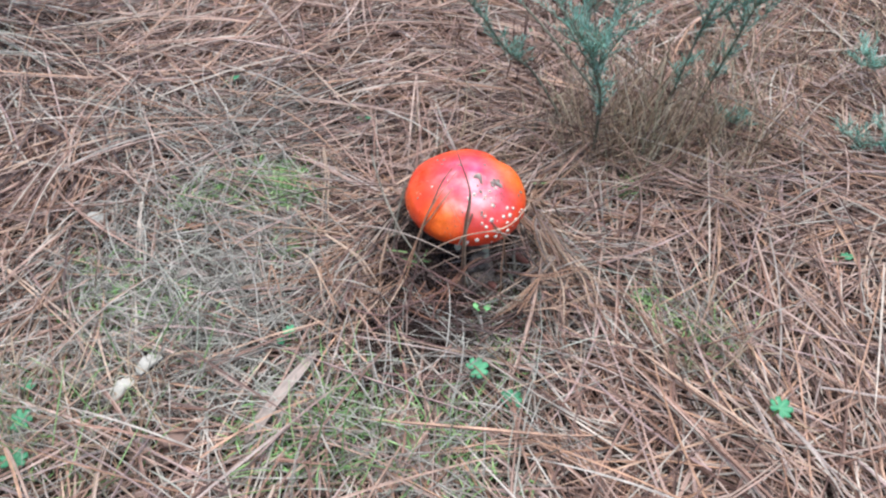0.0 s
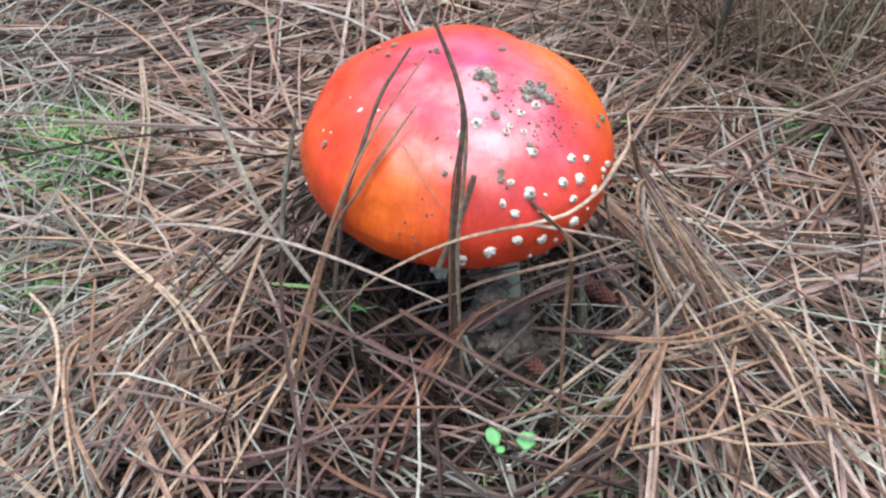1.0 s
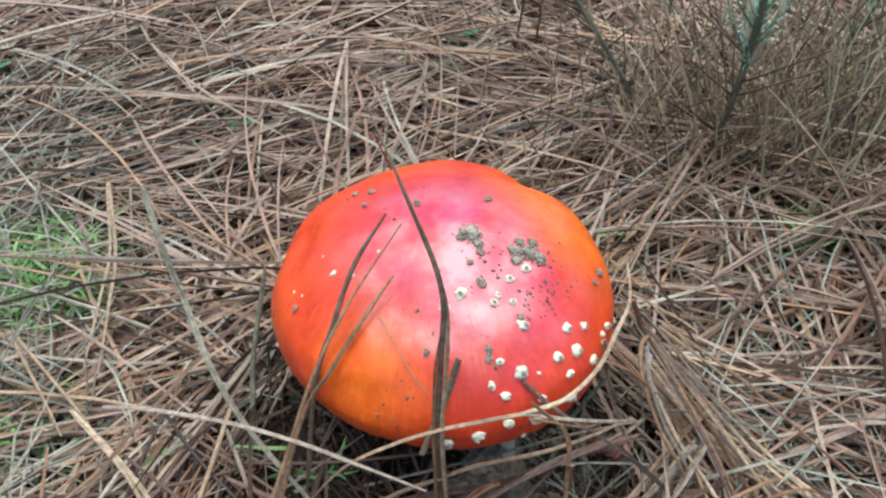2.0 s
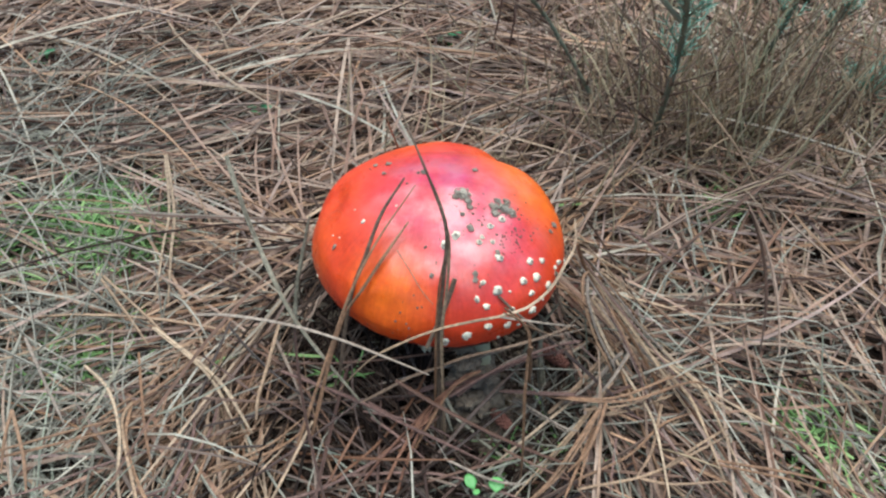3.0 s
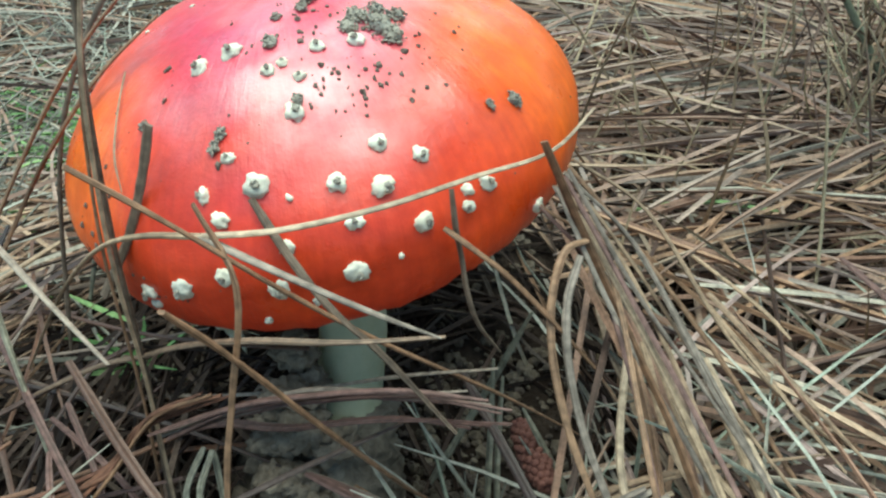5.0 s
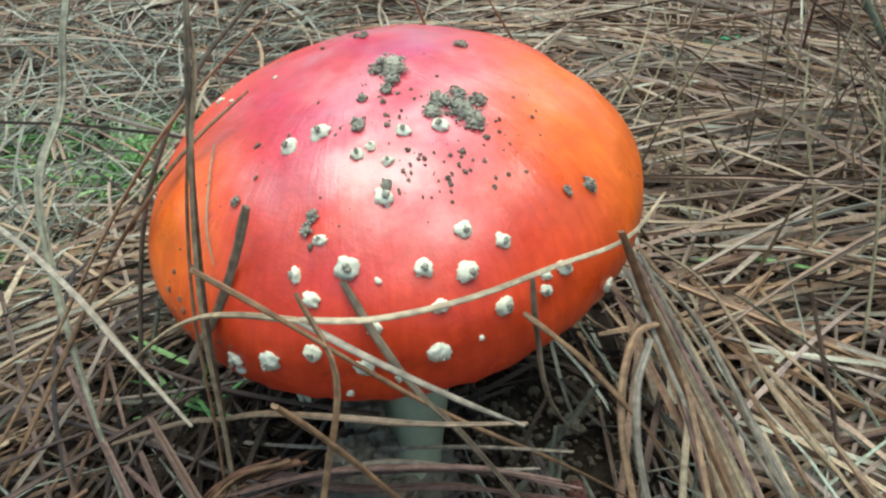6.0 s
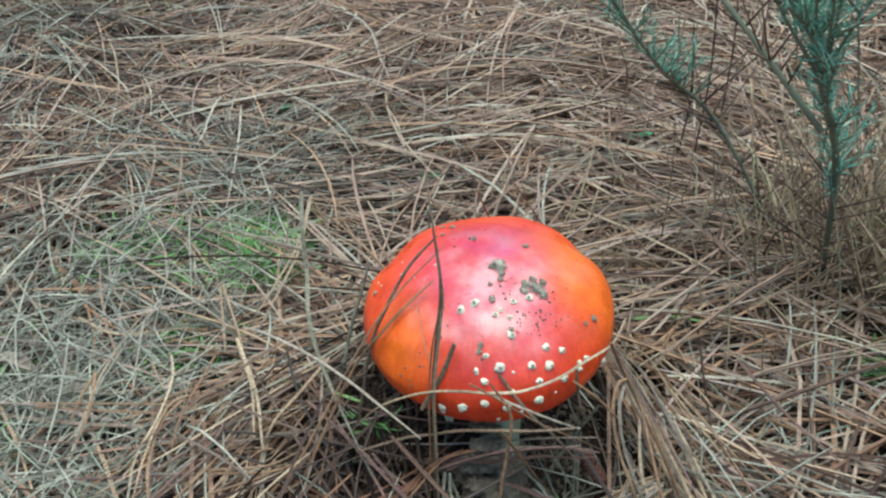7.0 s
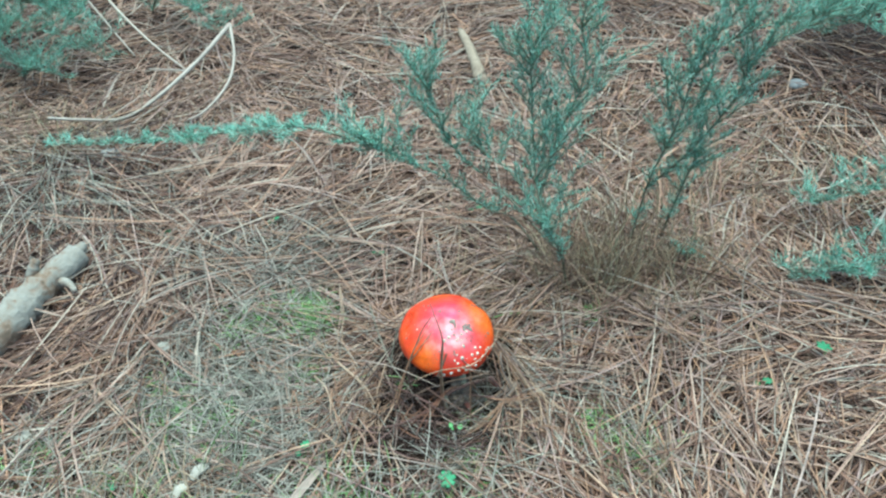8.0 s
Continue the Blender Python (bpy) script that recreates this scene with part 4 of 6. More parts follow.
        blade("grass_stalk", pts, 0.0017, STALK_OLIVE, "grey dead grass blade standing in the hollow by the stem", "grass", "dead blades in the hollow")
    blade("grass_stalk", [(0.060, 0.560, 0.006), (0.030, 0.542, 0.060), (0.010, 0.532, 0.098)], 0.0014, STALK_BROWN, "rusty dry stalk rising behind the cap", "grass stalk", "stalks behind the mushroom")
    blade("grass_stalk", [(0.010, 0.548, 0.010), (0.002, 0.537, 0.060), (-0.006, 0.530, 0.092)], 0.0014, STALK_BROWN, "rusty dry stalk rising behind the cap", "grass stalk", "stalks behind the mushroom")
    blade("grass_stalk", [(0.215, 0.548, 0.000), (0.190, 0.572, 0.040), (0.150, 0.602, 0.078)], 0.0020, STALK_STRAW, "pale dry stalk leaning in the litter", "grass stalk", "stalks behind the mushroom")
    blade("green_grass", [(0.065, 0.554, 0.010), (0.085, 0.558, 0.014), (0.105, 0.562, 0.012)], 0.0022, GREEN, "flat green grass blade lying on the litter", "grass")
    blade("green_grass", [(-0.089, 0.453, 0.013), (-0.081, 0.457, 0.016), (-0.072, 0.460, 0.012)], 0.0020, GREEN, "flat green grass blade lying on the litter", "grass")


def draped(mat, width, count, *pts):
    """Long needles lying over the litter, alone or side by side in one tuft."""
    hue = {STALK_STRAW: "straw coloured", STALK_BROWN: "rusty brown", STALK_GREY: "grey", STALK_OLIVE: "grey green", STALK_PURPLE: "wine brown"}[mat]
    rng = random.Random(int(1e4 * abs(pts[0][0]) + 3e4 * pts[0][1]))
    for k in range(count):
        dx, dy, fan = 0.0012 * k * rng.choice((-1, 1)), 0.0008 * k * rng.choice((-1, 1)), rng.uniform(0.6, 2.6)
        line = [(x + dx * (1 + fan * i), y + dy * (1 + fan * i), max(z, float(lay(x, y)) + 0.012) + 0.0008 * k) for i, (x, y, z) in enumerate(pts)]
        blade("pine_needle", line, width * rng.uniform(0.85, 1.1), mat, f"long {hue} pine needle lying loose on the litter", group="long needles on the litter", n=20)


def build_thin_stalks():
    """Thin dry stalks standing round the shrub: material, foot and tip."""
    hue = {STALK_STRAW: "straw coloured", STALK_OLIVE: "pale grey green", STALK_PURPLE: "wine red"}
    for mat, foot, tip in (
        (STALK_PURPLE, (0.084, 0.737, 0.0), (0.082, 0.707, 0.158)),
        (STALK_PURPLE, (0.073, 0.748, 0.0), (0.073, 0.718, 0.113)),
        (STALK_PURPLE, (0.099, 0.805, 0.0), (0.091, 0.775, 0.159)),
        (STALK_OLIVE, (0.165, 0.73, 0.0), (0.142, 0.7, 0.141)),
        (STALK_OLIVE, (0.194, 0.78, 0.0), (0.138, 0.75, 0.199)),
        (STALK_STRAW, (0.321, 1.021, -0.0), (0.328, 0.991, 0.084)),
        (STALK_STRAW, (0.332, 0.835, 0.0), (0.359, 0.805, 0.059)),
        (STALK_STRAW, (0.152, 0.896, 0.0), (0.14, 0.866, 0.076)),
        (STALK_PURPLE, (0.02, 0.861, 0.0), (0.016, 0.831, 0.056)),
        (STALK_OLIVE, (0.241, 0.876, 0.0), (0.207, 0.846, 0.17)),
    ):
        mid = tuple(0.5 * (a + b) + d for a, b, d in zip(foot, tip, (0.004, 0.002, 0.0)))
        blade("grass_stalk", [foot, mid, tip], 0.0015, mat, f"thin {hue[mat]} dry stalk standing by the shrub", "grass stalk", "stalks round the shrub", n=14)


def build_draped_needles():
    draped(STALK_STRAW, 0.0015, 2, (-0.123, 0.572, 0.045), (-0.119, 0.545, 0.03), (-0.12, 0.525, 0.022), (-0.118, 0.494, 0.018))
    draped(STALK_STRAW, 0.0013, 1, (-0.122, 0.572, 0.044), (-0.11, 0.565, 0.026), (-0.096, 0.536, 0.018))
    draped(STALK_BROWN, 0.0013, 1, (-0.235, 0.558, 0.024), (-0.179, 0.563, 0.024), (-0.134, 0.556, 0.024))
    draped(STALK_STRAW, 0.0014, 1, (-0.137, 0.45, 0.024), (-0.121, 0.432, 0.03), (-0.111, 0.41, 0.032), (-0.107, 0.389, 0.03), (-0.101, 0.374, 0.024))
    draped(STALK_STRAW, 0.0015, 1, (-0.113, 0.43, 0.024), (-0.112, 0.416, 0.03), (-0.101, 0.389, 0.034), (-0.094, 0.371, 0.03))
    draped(STALK_BROWN, 0.0014, 1, (-0.113, 0.429, 0.024), (-0.109, 0.409, 0.03), (-0.099, 0.388, 0.032), (-0.088, 0.372, 0.028))
    draped(STALK_BROWN, 0.0014, 2, (-0.176, 0.403, 0.024), (-0.149, 0.409, 0.024), (-0.115, 0.417, 0.024), (-0.094, 0.418, 0.024))
    draped(STALK_BROWN, 0.0013, 1, (-0.153, 0.421, 0.035), (-0.154, 0.411, 0.03), (-0.154, 0.401, 0.024))
    draped(STALK_BROWN, 0.0013, 1, (-0.153, 0.421, 0.035), (-0.146, 0.405, 0.028), (-0.142, 0.392, 0.024))
    draped(STALK_GREY, 0.0013, 1, (-0.167, 0.467, 0.024), (-0.149, 0.439, 0.024), (-0.137, 0.421, 0.024))
    draped(STALK_OLIVE, 0.0013, 1, (-0.12, 0.464, 0.024), (-0.123, 0.429, 0.03), (-0.131, 0.416, 0.024))
    draped(STALK_BROWN, 0.0013, 1, (-0.116, 0.456, 0.024), (-0.103, 0.414, 0.03), (-0.097, 0.395, 0.024))
    draped(STALK_BROWN, 0.0013, 2, (-0.122, 0.421, 0.024), (-0.101, 0.44, 0.024), (-0.082, 0.467, 0.024))
    draped(STALK_BROWN, 0.0012, 1, (-0.106, 0.434, 0.024), (-0.091, 0.453, 0.024), (-0.077, 0.477, 0.024))
    draped(STALK_STRAW, 0.0015, 2, (-0.113, 0.47, 0.024), (-0.083, 0.438, 0.03), (-0.07, 0.417, 0.024))
    draped(STALK_PURPLE, 0.0012, 1, (-0.13, 0.376, 0.024), (-0.105, 0.385, 0.024), (-0.085, 0.393, 0.024))
    draped(STALK_PURPLE, 0.0012, 1, (-0.168, 0.385, 0.024), (-0.142, 0.392, 0.024), (-0.111, 0.404, 0.024), (-0.071, 0.414, 0.024))
    draped(STALK_PURPLE, 0.0013, 2, (-0.091, 0.377, 0.024), (-0.085, 0.395, 0.024), (-0.079, 0.416, 0.024), (-0.078, 0.429, 0.024))
    draped(STALK_BROWN, 0.0013, 1, (-0.085, 0.375, 0.024), (-0.081, 0.393, 0.024), (-0.077, 0.414, 0.024))
    draped(STALK_BROWN, 0.0014, 1, (-0.208, 0.469, 0.024), (-0.191, 0.463, 0.024), (-0.174, 0.457, 0.024))
    draped(STALK_STRAW, 0.0012, 1, (-0.203, 0.46, 0.024), (-0.174, 0.455, 0.024), (-0.141, 0.47, 0.024))
    draped(STALK_STRAW, 0.0015, 1, (-0.055, 0.46, 0.035), (-0.058, 0.437, 0.034), (-0.06, 0.422, 0.034), (-0.06, 0.413, 0.032))
    draped(STALK_STRAW, 0.0014, 1, (-0.038, 0.41, 0.034), (-0.043, 0.397, 0.034), (-0.047, 0.389, 0.032), (-0.056, 0.375, 0.024))
    draped(STALK_BROWN, 0.0013, 2, (-0.076, 0.396, 0.024), (-0.054, 0.404, 0.024), (-0.038, 0.41, 0.032))
    draped(STALK_BROWN, 0.0013, 1, (-0.072, 0.387, 0.024), (-0.057, 0.4, 0.024), (-0.05, 0.41, 0.024))
    draped(STALK_PURPLE, 0.0015, 1, (-0.052, 0.434, 0.035), (-0.023, 0.419, 0.035), (0.001, 0.407, 0.03), (0.03, 0.393, 0.024))
    draped(STALK_PURPLE, 0.0013, 1, (-0.065, 0.381, 0.024), (-0.037, 0.386, 0.024), (-0.009, 0.401, 0.024), (0.014, 0.418, 0.024))
    draped(STALK_OLIVE, 0.0014, 1, (0.015, 0.425, 0.024), (0.019, 0.416, 0.022), (0.028, 0.411, 0.016))
    draped(STALK_OLIVE, 0.0014, 1, (0.013, 0.425, 0.024), (0.015, 0.417, 0.022), (0.017, 0.414, 0.016))
    draped(STALK_GREY, 0.0012, 1, (0.012, 0.397, 0.024), (0.029, 0.387, 0.024), (0.042, 0.384, 0.024))
    draped(STALK_GREY, 0.0014, 3, (0.092, 0.44, 0.03), (0.078, 0.429, 0.024), (0.064, 0.423, 0.018))
    draped(STALK_STRAW, 0.0013, 3, (0.097, 0.444, 0.022), (0.078, 0.423, 0.018), (0.06, 0.405, 0.016), (0.039, 0.386, 0.012))
    draped(STALK_BROWN, 0.0014, 3, (0.076, 0.412, 0.03), (0.066, 0.399, 0.028), (0.055, 0.387, 0.024), (0.041, 0.376, 0.024))
    draped(STALK_BROWN, 0.0013, 2, (0.073, 0.407, 0.024), (0.061, 0.387, 0.024), (0.055, 0.377, 0.024))
    draped(STALK_STRAW, 0.0016, 3, (0.084, 0.469, 0.034), (0.094, 0.448, 0.03), (0.107, 0.437, 0.024), (0.117, 0.419, 0.024), (0.118, 0.382, 0.024))
    draped(STALK_STRAW, 0.0014, 2, (0.094, 0.473, 0.03), (0.107, 0.451, 0.024), (0.116, 0.432, 0.024), (0.132, 0.412, 0.024))
    draped(STALK_BROWN, 0.0014, 2, (0.042, 0.43, 0.02), (0.08, 0.418, 0.028), (0.11, 0.426, 0.03), (0.12, 0.428, 0.024))
    draped(STALK_STRAW, 0.0013, 1, (0.071, 0.416, 0.024), (0.089, 0.415, 0.028), (0.109, 0.425, 0.024))
    draped(STALK_GREY, 0.0013, 1, (0.044, 0.428, 0.018), (0.06, 0.409, 0.024), (0.067, 0.406, 0.024))
    draped(STALK_BROWN, 0.0013, 1, (0.062, 0.385, 0.024), (0.084, 0.394, 0.024), (0.101, 0.407, 0.024), (0.115, 0.412, 0.024))
    draped(STALK_STRAW, 0.0013, 1, (0.061, 0.381, 0.024), (0.091, 0.386, 0.024), (0.127, 0.401, 0.024))
    draped(STALK_STRAW, 0.0013, 1, (0.086, 0.384, 0.024), (0.098, 0.381, 0.024), (0.119, 0.381, 0.024))
    draped(STALK_STRAW, 0.0012, 1, (0.104, 0.417, 0.024), (0.094, 0.396, 0.024), (0.085, 0.385, 0.024))
    draped(STALK_PURPLE, 0.0012, 1, (0.081, 0.402, 0.024), (0.073, 0.379, 0.024))
    draped(STALK_STRAW, 0.0012, 1, (0.087, 0.515, 0.024), (0.103, 0.5, 0.024), (0.11, 0.491, 0.024))
    draped(STALK_PURPLE, 0.0017, 1, (0.119, 0.524, 0.024), (0.138, 0.497, 0.024), (0.158, 0.476, 0.024))
    draped(STALK_BROWN, 0.0012, 2, (0.092, 0.554, 0.024), (0.115, 0.547, 0.024), (0.14, 0.541, 0.024))
    draped(STALK_PURPLE, 0.0013, 1, (0.098, 0.407, 0.024), (0.104, 0.394, 0.024), (0.111, 0.378, 0.024))
    draped(STALK_STRAW, 0.0013, 1, (0.118, 0.432, 0.024), (0.142, 0.439, 0.024))
    draped(STALK_STRAW, 0.0013, 1, (0.097, 0.388, 0.024), (0.113, 0.397, 0.024), (0.129, 0.405, 0.024))
    draped(STALK_GREY, 0.0013, 1, (-0.228, 0.548, 0.024), (-0.199, 0.526, 0.024), (-0.176, 0.498, 0.024))
    draped(STALK_GREY, 0.0012, 1, (-0.229, 0.513, 0.024), (-0.204, 0.487, 0.024), (-0.181, 0.473, 0.024))
    draped(STALK_STRAW, 0.0013, 2, (-0.145, 0.506, 0.024), (-0.124, 0.484, 0.024), (-0.105, 0.464, 0.024))
    draped(STALK_PURPLE, 0.0012, 1, (-0.145, 0.578, 0.024), (-0.132, 0.553, 0.024), (-0.122, 0.531, 0.024))
    draped(STALK_BROWN, 0.0013, 1, (-0.111, 0.514, 0.024), (-0.096, 0.52, 0.024), (-0.081, 0.527, 0.024))
    draped(STALK_BROWN, 0.0013, 2, (-0.099, 0.484, 0.024), (-0.083, 0.488, 0.024), (-0.069, 0.495, 0.024))
    draped(STALK_STRAW, 0.0014, 2, (0.058, 0.418, 0.02), (0.074, 0.431, 0.022), (0.095, 0.451, 0.022), (0.118, 0.468, 0.018))
    draped(STALK_STRAW, 0.0013, 2, (0.092, 0.486, 0.034), (0.103, 0.476, 0.03), (0.112, 0.468, 0.026), (0.121, 0.463, 0.02))
    draped(STALK_PURPLE, 0.0013, 1, (0.065, 0.423, 0.018), (0.088, 0.428, 0.018), (0.1, 0.434, 0.018))
    draped(STALK_STRAW, 0.0013, 2, (0.081, 0.417, 0.018), (0.094, 0.422, 0.018), (0.113, 0.431, 0.018))
    draped(STALK_OLIVE, 0.0014, 1, (0.014, 0.426, 0.022), (0.022, 0.418, 0.016), (0.028, 0.414, 0.01))
    draped(STALK_OLIVE, 0.0013, 1, (0.028, 0.412, 0.012), (0.038, 0.404, 0.01), (0.043, 0.401, 0.01))
    draped(STALK_PURPLE, 0.0013, 1, (-0.019, 0.419, 0.026), (0.005, 0.413, 0.024), (0.024, 0.405, 0.016))
    draped(STALK_PURPLE, 0.0013, 1, (-0.017, 0.422, 0.028), (-0.002, 0.413, 0.024), (0.009, 0.405, 0.02))
    draped(STALK_BROWN, 0.0013, 1, (0.08, 0.425, 0.018), (0.086, 0.418, 0.018), (0.096, 0.412, 0.018))
    draped(STALK_GREY, 0.0012, 1, (0.044, 0.429, 0.014), (0.055, 0.42, 0.014), (0.066, 0.411, 0.014))
    draped(STALK_PURPLE, 0.0012, 1, (0.081, 0.422, 0.018), (0.093, 0.416, 0.018), (0.1, 0.411, 0.018))
    draped(STALK_STRAW, 0.0012, 1, (0.104, 0.42, 0.018), (0.113, 0.433, 0.018), (0.119, 0.445, 0.018))
    draped(STALK_PURPLE, 0.0012, 1, (-0.016, 0.416, 0.026), (-0.006, 0.407, 0.026), (0.005, 0.398, 0.022))
    draped(STALK_PURPLE, 0.0013, 1, (-0.037, 0.394, 0.02), (0.008, 0.393, 0.02), (0.044, 0.379, 0.02))
    draped(STALK_PURPLE, 0.0013, 1, (-0.052, 0.362, 0.022), (-0.014, 0.346, 0.022), (0.022, 0.34, 0.022))
    draped(STALK_STRAW, 0.0014, 1, (0.034, 0.302, 0.022), (0.07, 0.314, 0.022), (0.104, 0.333, 0.022))
    draped(STALK_PURPLE, 0.0014, 2, (-0.053, 0.319, 0.022), (-0.019, 0.317, 0.022), (0.021, 0.318, 0.022))
    draped(STALK_PURPLE, 0.0013, 1, (0.089, 0.364, 0.022), (0.126, 0.347, 0.022), (0.165, 0.344, 0.022))
    draped(STALK_BROWN, 0.0013, 2, (0.117, 0.39, 0.022), (0.156, 0.376, 0.022), (0.188, 0.349, 0.022))
    draped(STALK_PURPLE, 0.0013, 1, (-0.105, 0.393, 0.022), (-0.07, 0.379, 0.022), (-0.036, 0.375, 0.022))
    draped(STALK_PURPLE, 0.0013, 1, (-0.089, 0.348, 0.022), (-0.057, 0.366, 0.022), (-0.031, 0.392, 0.022))
    draped(STALK_STRAW, 0.0012, 1, (0.13, 0.421, 0.022), (0.161, 0.39, 0.022), (0.175, 0.343, 0.022))
    draped(STALK_PURPLE, 0.0012, 1, (0.054, 0.345, 0.022), (0.071, 0.322, 0.022), (0.077, 0.301, 0.022))


def build_damp_shade_needles():
    """Damp needles crossed before the foot of the stem, shade put into their dark colour."""
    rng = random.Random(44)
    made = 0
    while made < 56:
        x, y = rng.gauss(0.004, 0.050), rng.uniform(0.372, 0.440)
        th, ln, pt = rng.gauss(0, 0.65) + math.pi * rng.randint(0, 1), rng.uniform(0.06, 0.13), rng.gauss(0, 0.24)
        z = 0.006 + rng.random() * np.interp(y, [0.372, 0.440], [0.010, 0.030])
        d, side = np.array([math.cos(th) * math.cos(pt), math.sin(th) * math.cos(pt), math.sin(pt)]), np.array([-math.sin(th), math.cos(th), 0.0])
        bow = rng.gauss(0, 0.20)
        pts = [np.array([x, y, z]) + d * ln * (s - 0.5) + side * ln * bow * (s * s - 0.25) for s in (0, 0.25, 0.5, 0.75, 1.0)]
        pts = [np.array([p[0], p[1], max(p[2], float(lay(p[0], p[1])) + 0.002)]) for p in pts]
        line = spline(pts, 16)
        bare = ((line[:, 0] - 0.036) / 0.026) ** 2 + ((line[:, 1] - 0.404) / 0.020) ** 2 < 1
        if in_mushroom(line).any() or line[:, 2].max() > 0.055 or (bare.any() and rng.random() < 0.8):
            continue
        blade("pine_needle", [tuple(p) for p in pts], 0.0015 * rng.uniform(0.7, 1.25), DAMP_SHADE, "damp brown pine needle crossed before the stem, darkened as shade", group="damp needles before the stem", n=14)
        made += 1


build_blades()
build_thin_stalks()
build_draped_needles()
build_damp_shade_needles()


# ---- small plants ----
def leaflet(r, tilt, turn, notch=0.30, fold=0.25):
    """One heart-shaped leaflet, base at the origin."""
    n, verts, faces = 14, [], []
    for ring in (1.0, 0.6, 0.2):
        for j in range(n):
            a = 2 * math.pi * j / n
            q = 1 - notch * math.exp(-((a / 0.42) ** 2)) - notch * math.exp(-(((a - 2 * math.pi) / 0.42) ** 2))
            x, y = 0.95 * r + ring * r * q * math.cos(a), ring * r * 0.92 * math.sin(a)
            verts.append((x, y * min(1.08, 0.30 + 1.1 * x / r), fold * abs(y) + 0.04 * x))
    for i in range(2):
        for j in range(n):
            k = (j + 1) % n
            faces.append((i * n + j, i * n + k, (i + 1) * n + k, (i + 1) * n + j))
    faces.append(tuple(2 * n + j for j in range(n)))
    m = pose(0, 0, 0, 0, 0, turn) @ pose(0, 0, 0, 0, -tilt, 0)
    return [np.array(m @ Vector(v)) for v in verts], faces


def lobed_leaf(r, rng, lobes=7):
    """A round leaf cut into wedge lobes, notched at its stalk, each lobe slightly folded."""
    n, verts, faces = lobes * 8, [(0.0, 0.0, 0.0)], []
    for ring in (0.4, 0.72, 1.0):
        for j in range(n + 1):
            s = j / n
            a = math.radians(-160 + 320 * s)
            q = (s * lobes) % 1.0 if j < n else 1.0
            cut = 1 - (0.42 * ring ** 2) * abs(2 * q - 1) ** 2.2
            cut *= 1 - 0.10 * ring * math.exp(-((q - 0.5) / 0.09) ** 2)
            k = ring * cut * (0.86 + 0.14 * math.cos(a))
            verts.append((r * k * math.cos(a), r * k * math.sin(a), r * (0.10 * ring - 0.10 * ring * abs(2 * q - 1) + 0.05 * rng.uniform(-1, 1) * ring)))
    for j in range(n):
        faces.append((0, 1 + j, 2 + j))
    for i in range(2):
        for j in range(n):
            o = 1 + i * (n + 1) + j
            faces.append((o, o + n + 1, o + n + 2, o + 1))
    return verts, faces


def build_herb(r, height, lean, seed=0, young=True):
    rng = random.Random(seed)
    root = empty("wild_herb", (0, 0, 0))
    for k, (q, h, turn) in enumerate(((1.0, 1.0, 0), (0.62, 0.75, 140))[:2 if young else 1]):
        tip = np.array([lean[0] + 0.9 * r * (math.cos(math.radians(turn)) * 0.2 + 1.1 * (k > 0) * -1), lean[1] + 0.4 * r * (k > 0), height * h])
        part("stalk", mesh_of("stalk", *sweep(spline([(0, 0, -0.004), tip * np.array([0.3, 0.3, 0.6]), tip], 10), [0.0006] * 10, 6), SPROUT), root)
        v, f = lobed_leaf(r * q, rng)
        m = pose(0, 0, 0, rng.uniform(-12, 12), rng.uniform(-12, 12), turn)
        ob = part("leaf", mesh_of("leaf", [np.array(m @ Vector(p)) + tip for p in v], f, CLOVER), root, "round lobed green leaf")
        ob.modifiers.new("thick", "SOLIDIFY").thickness = 0.0003
    return tagged(root, "small herb with lobed bright green leaf in the litter", "plant", "small herbs in the litter")


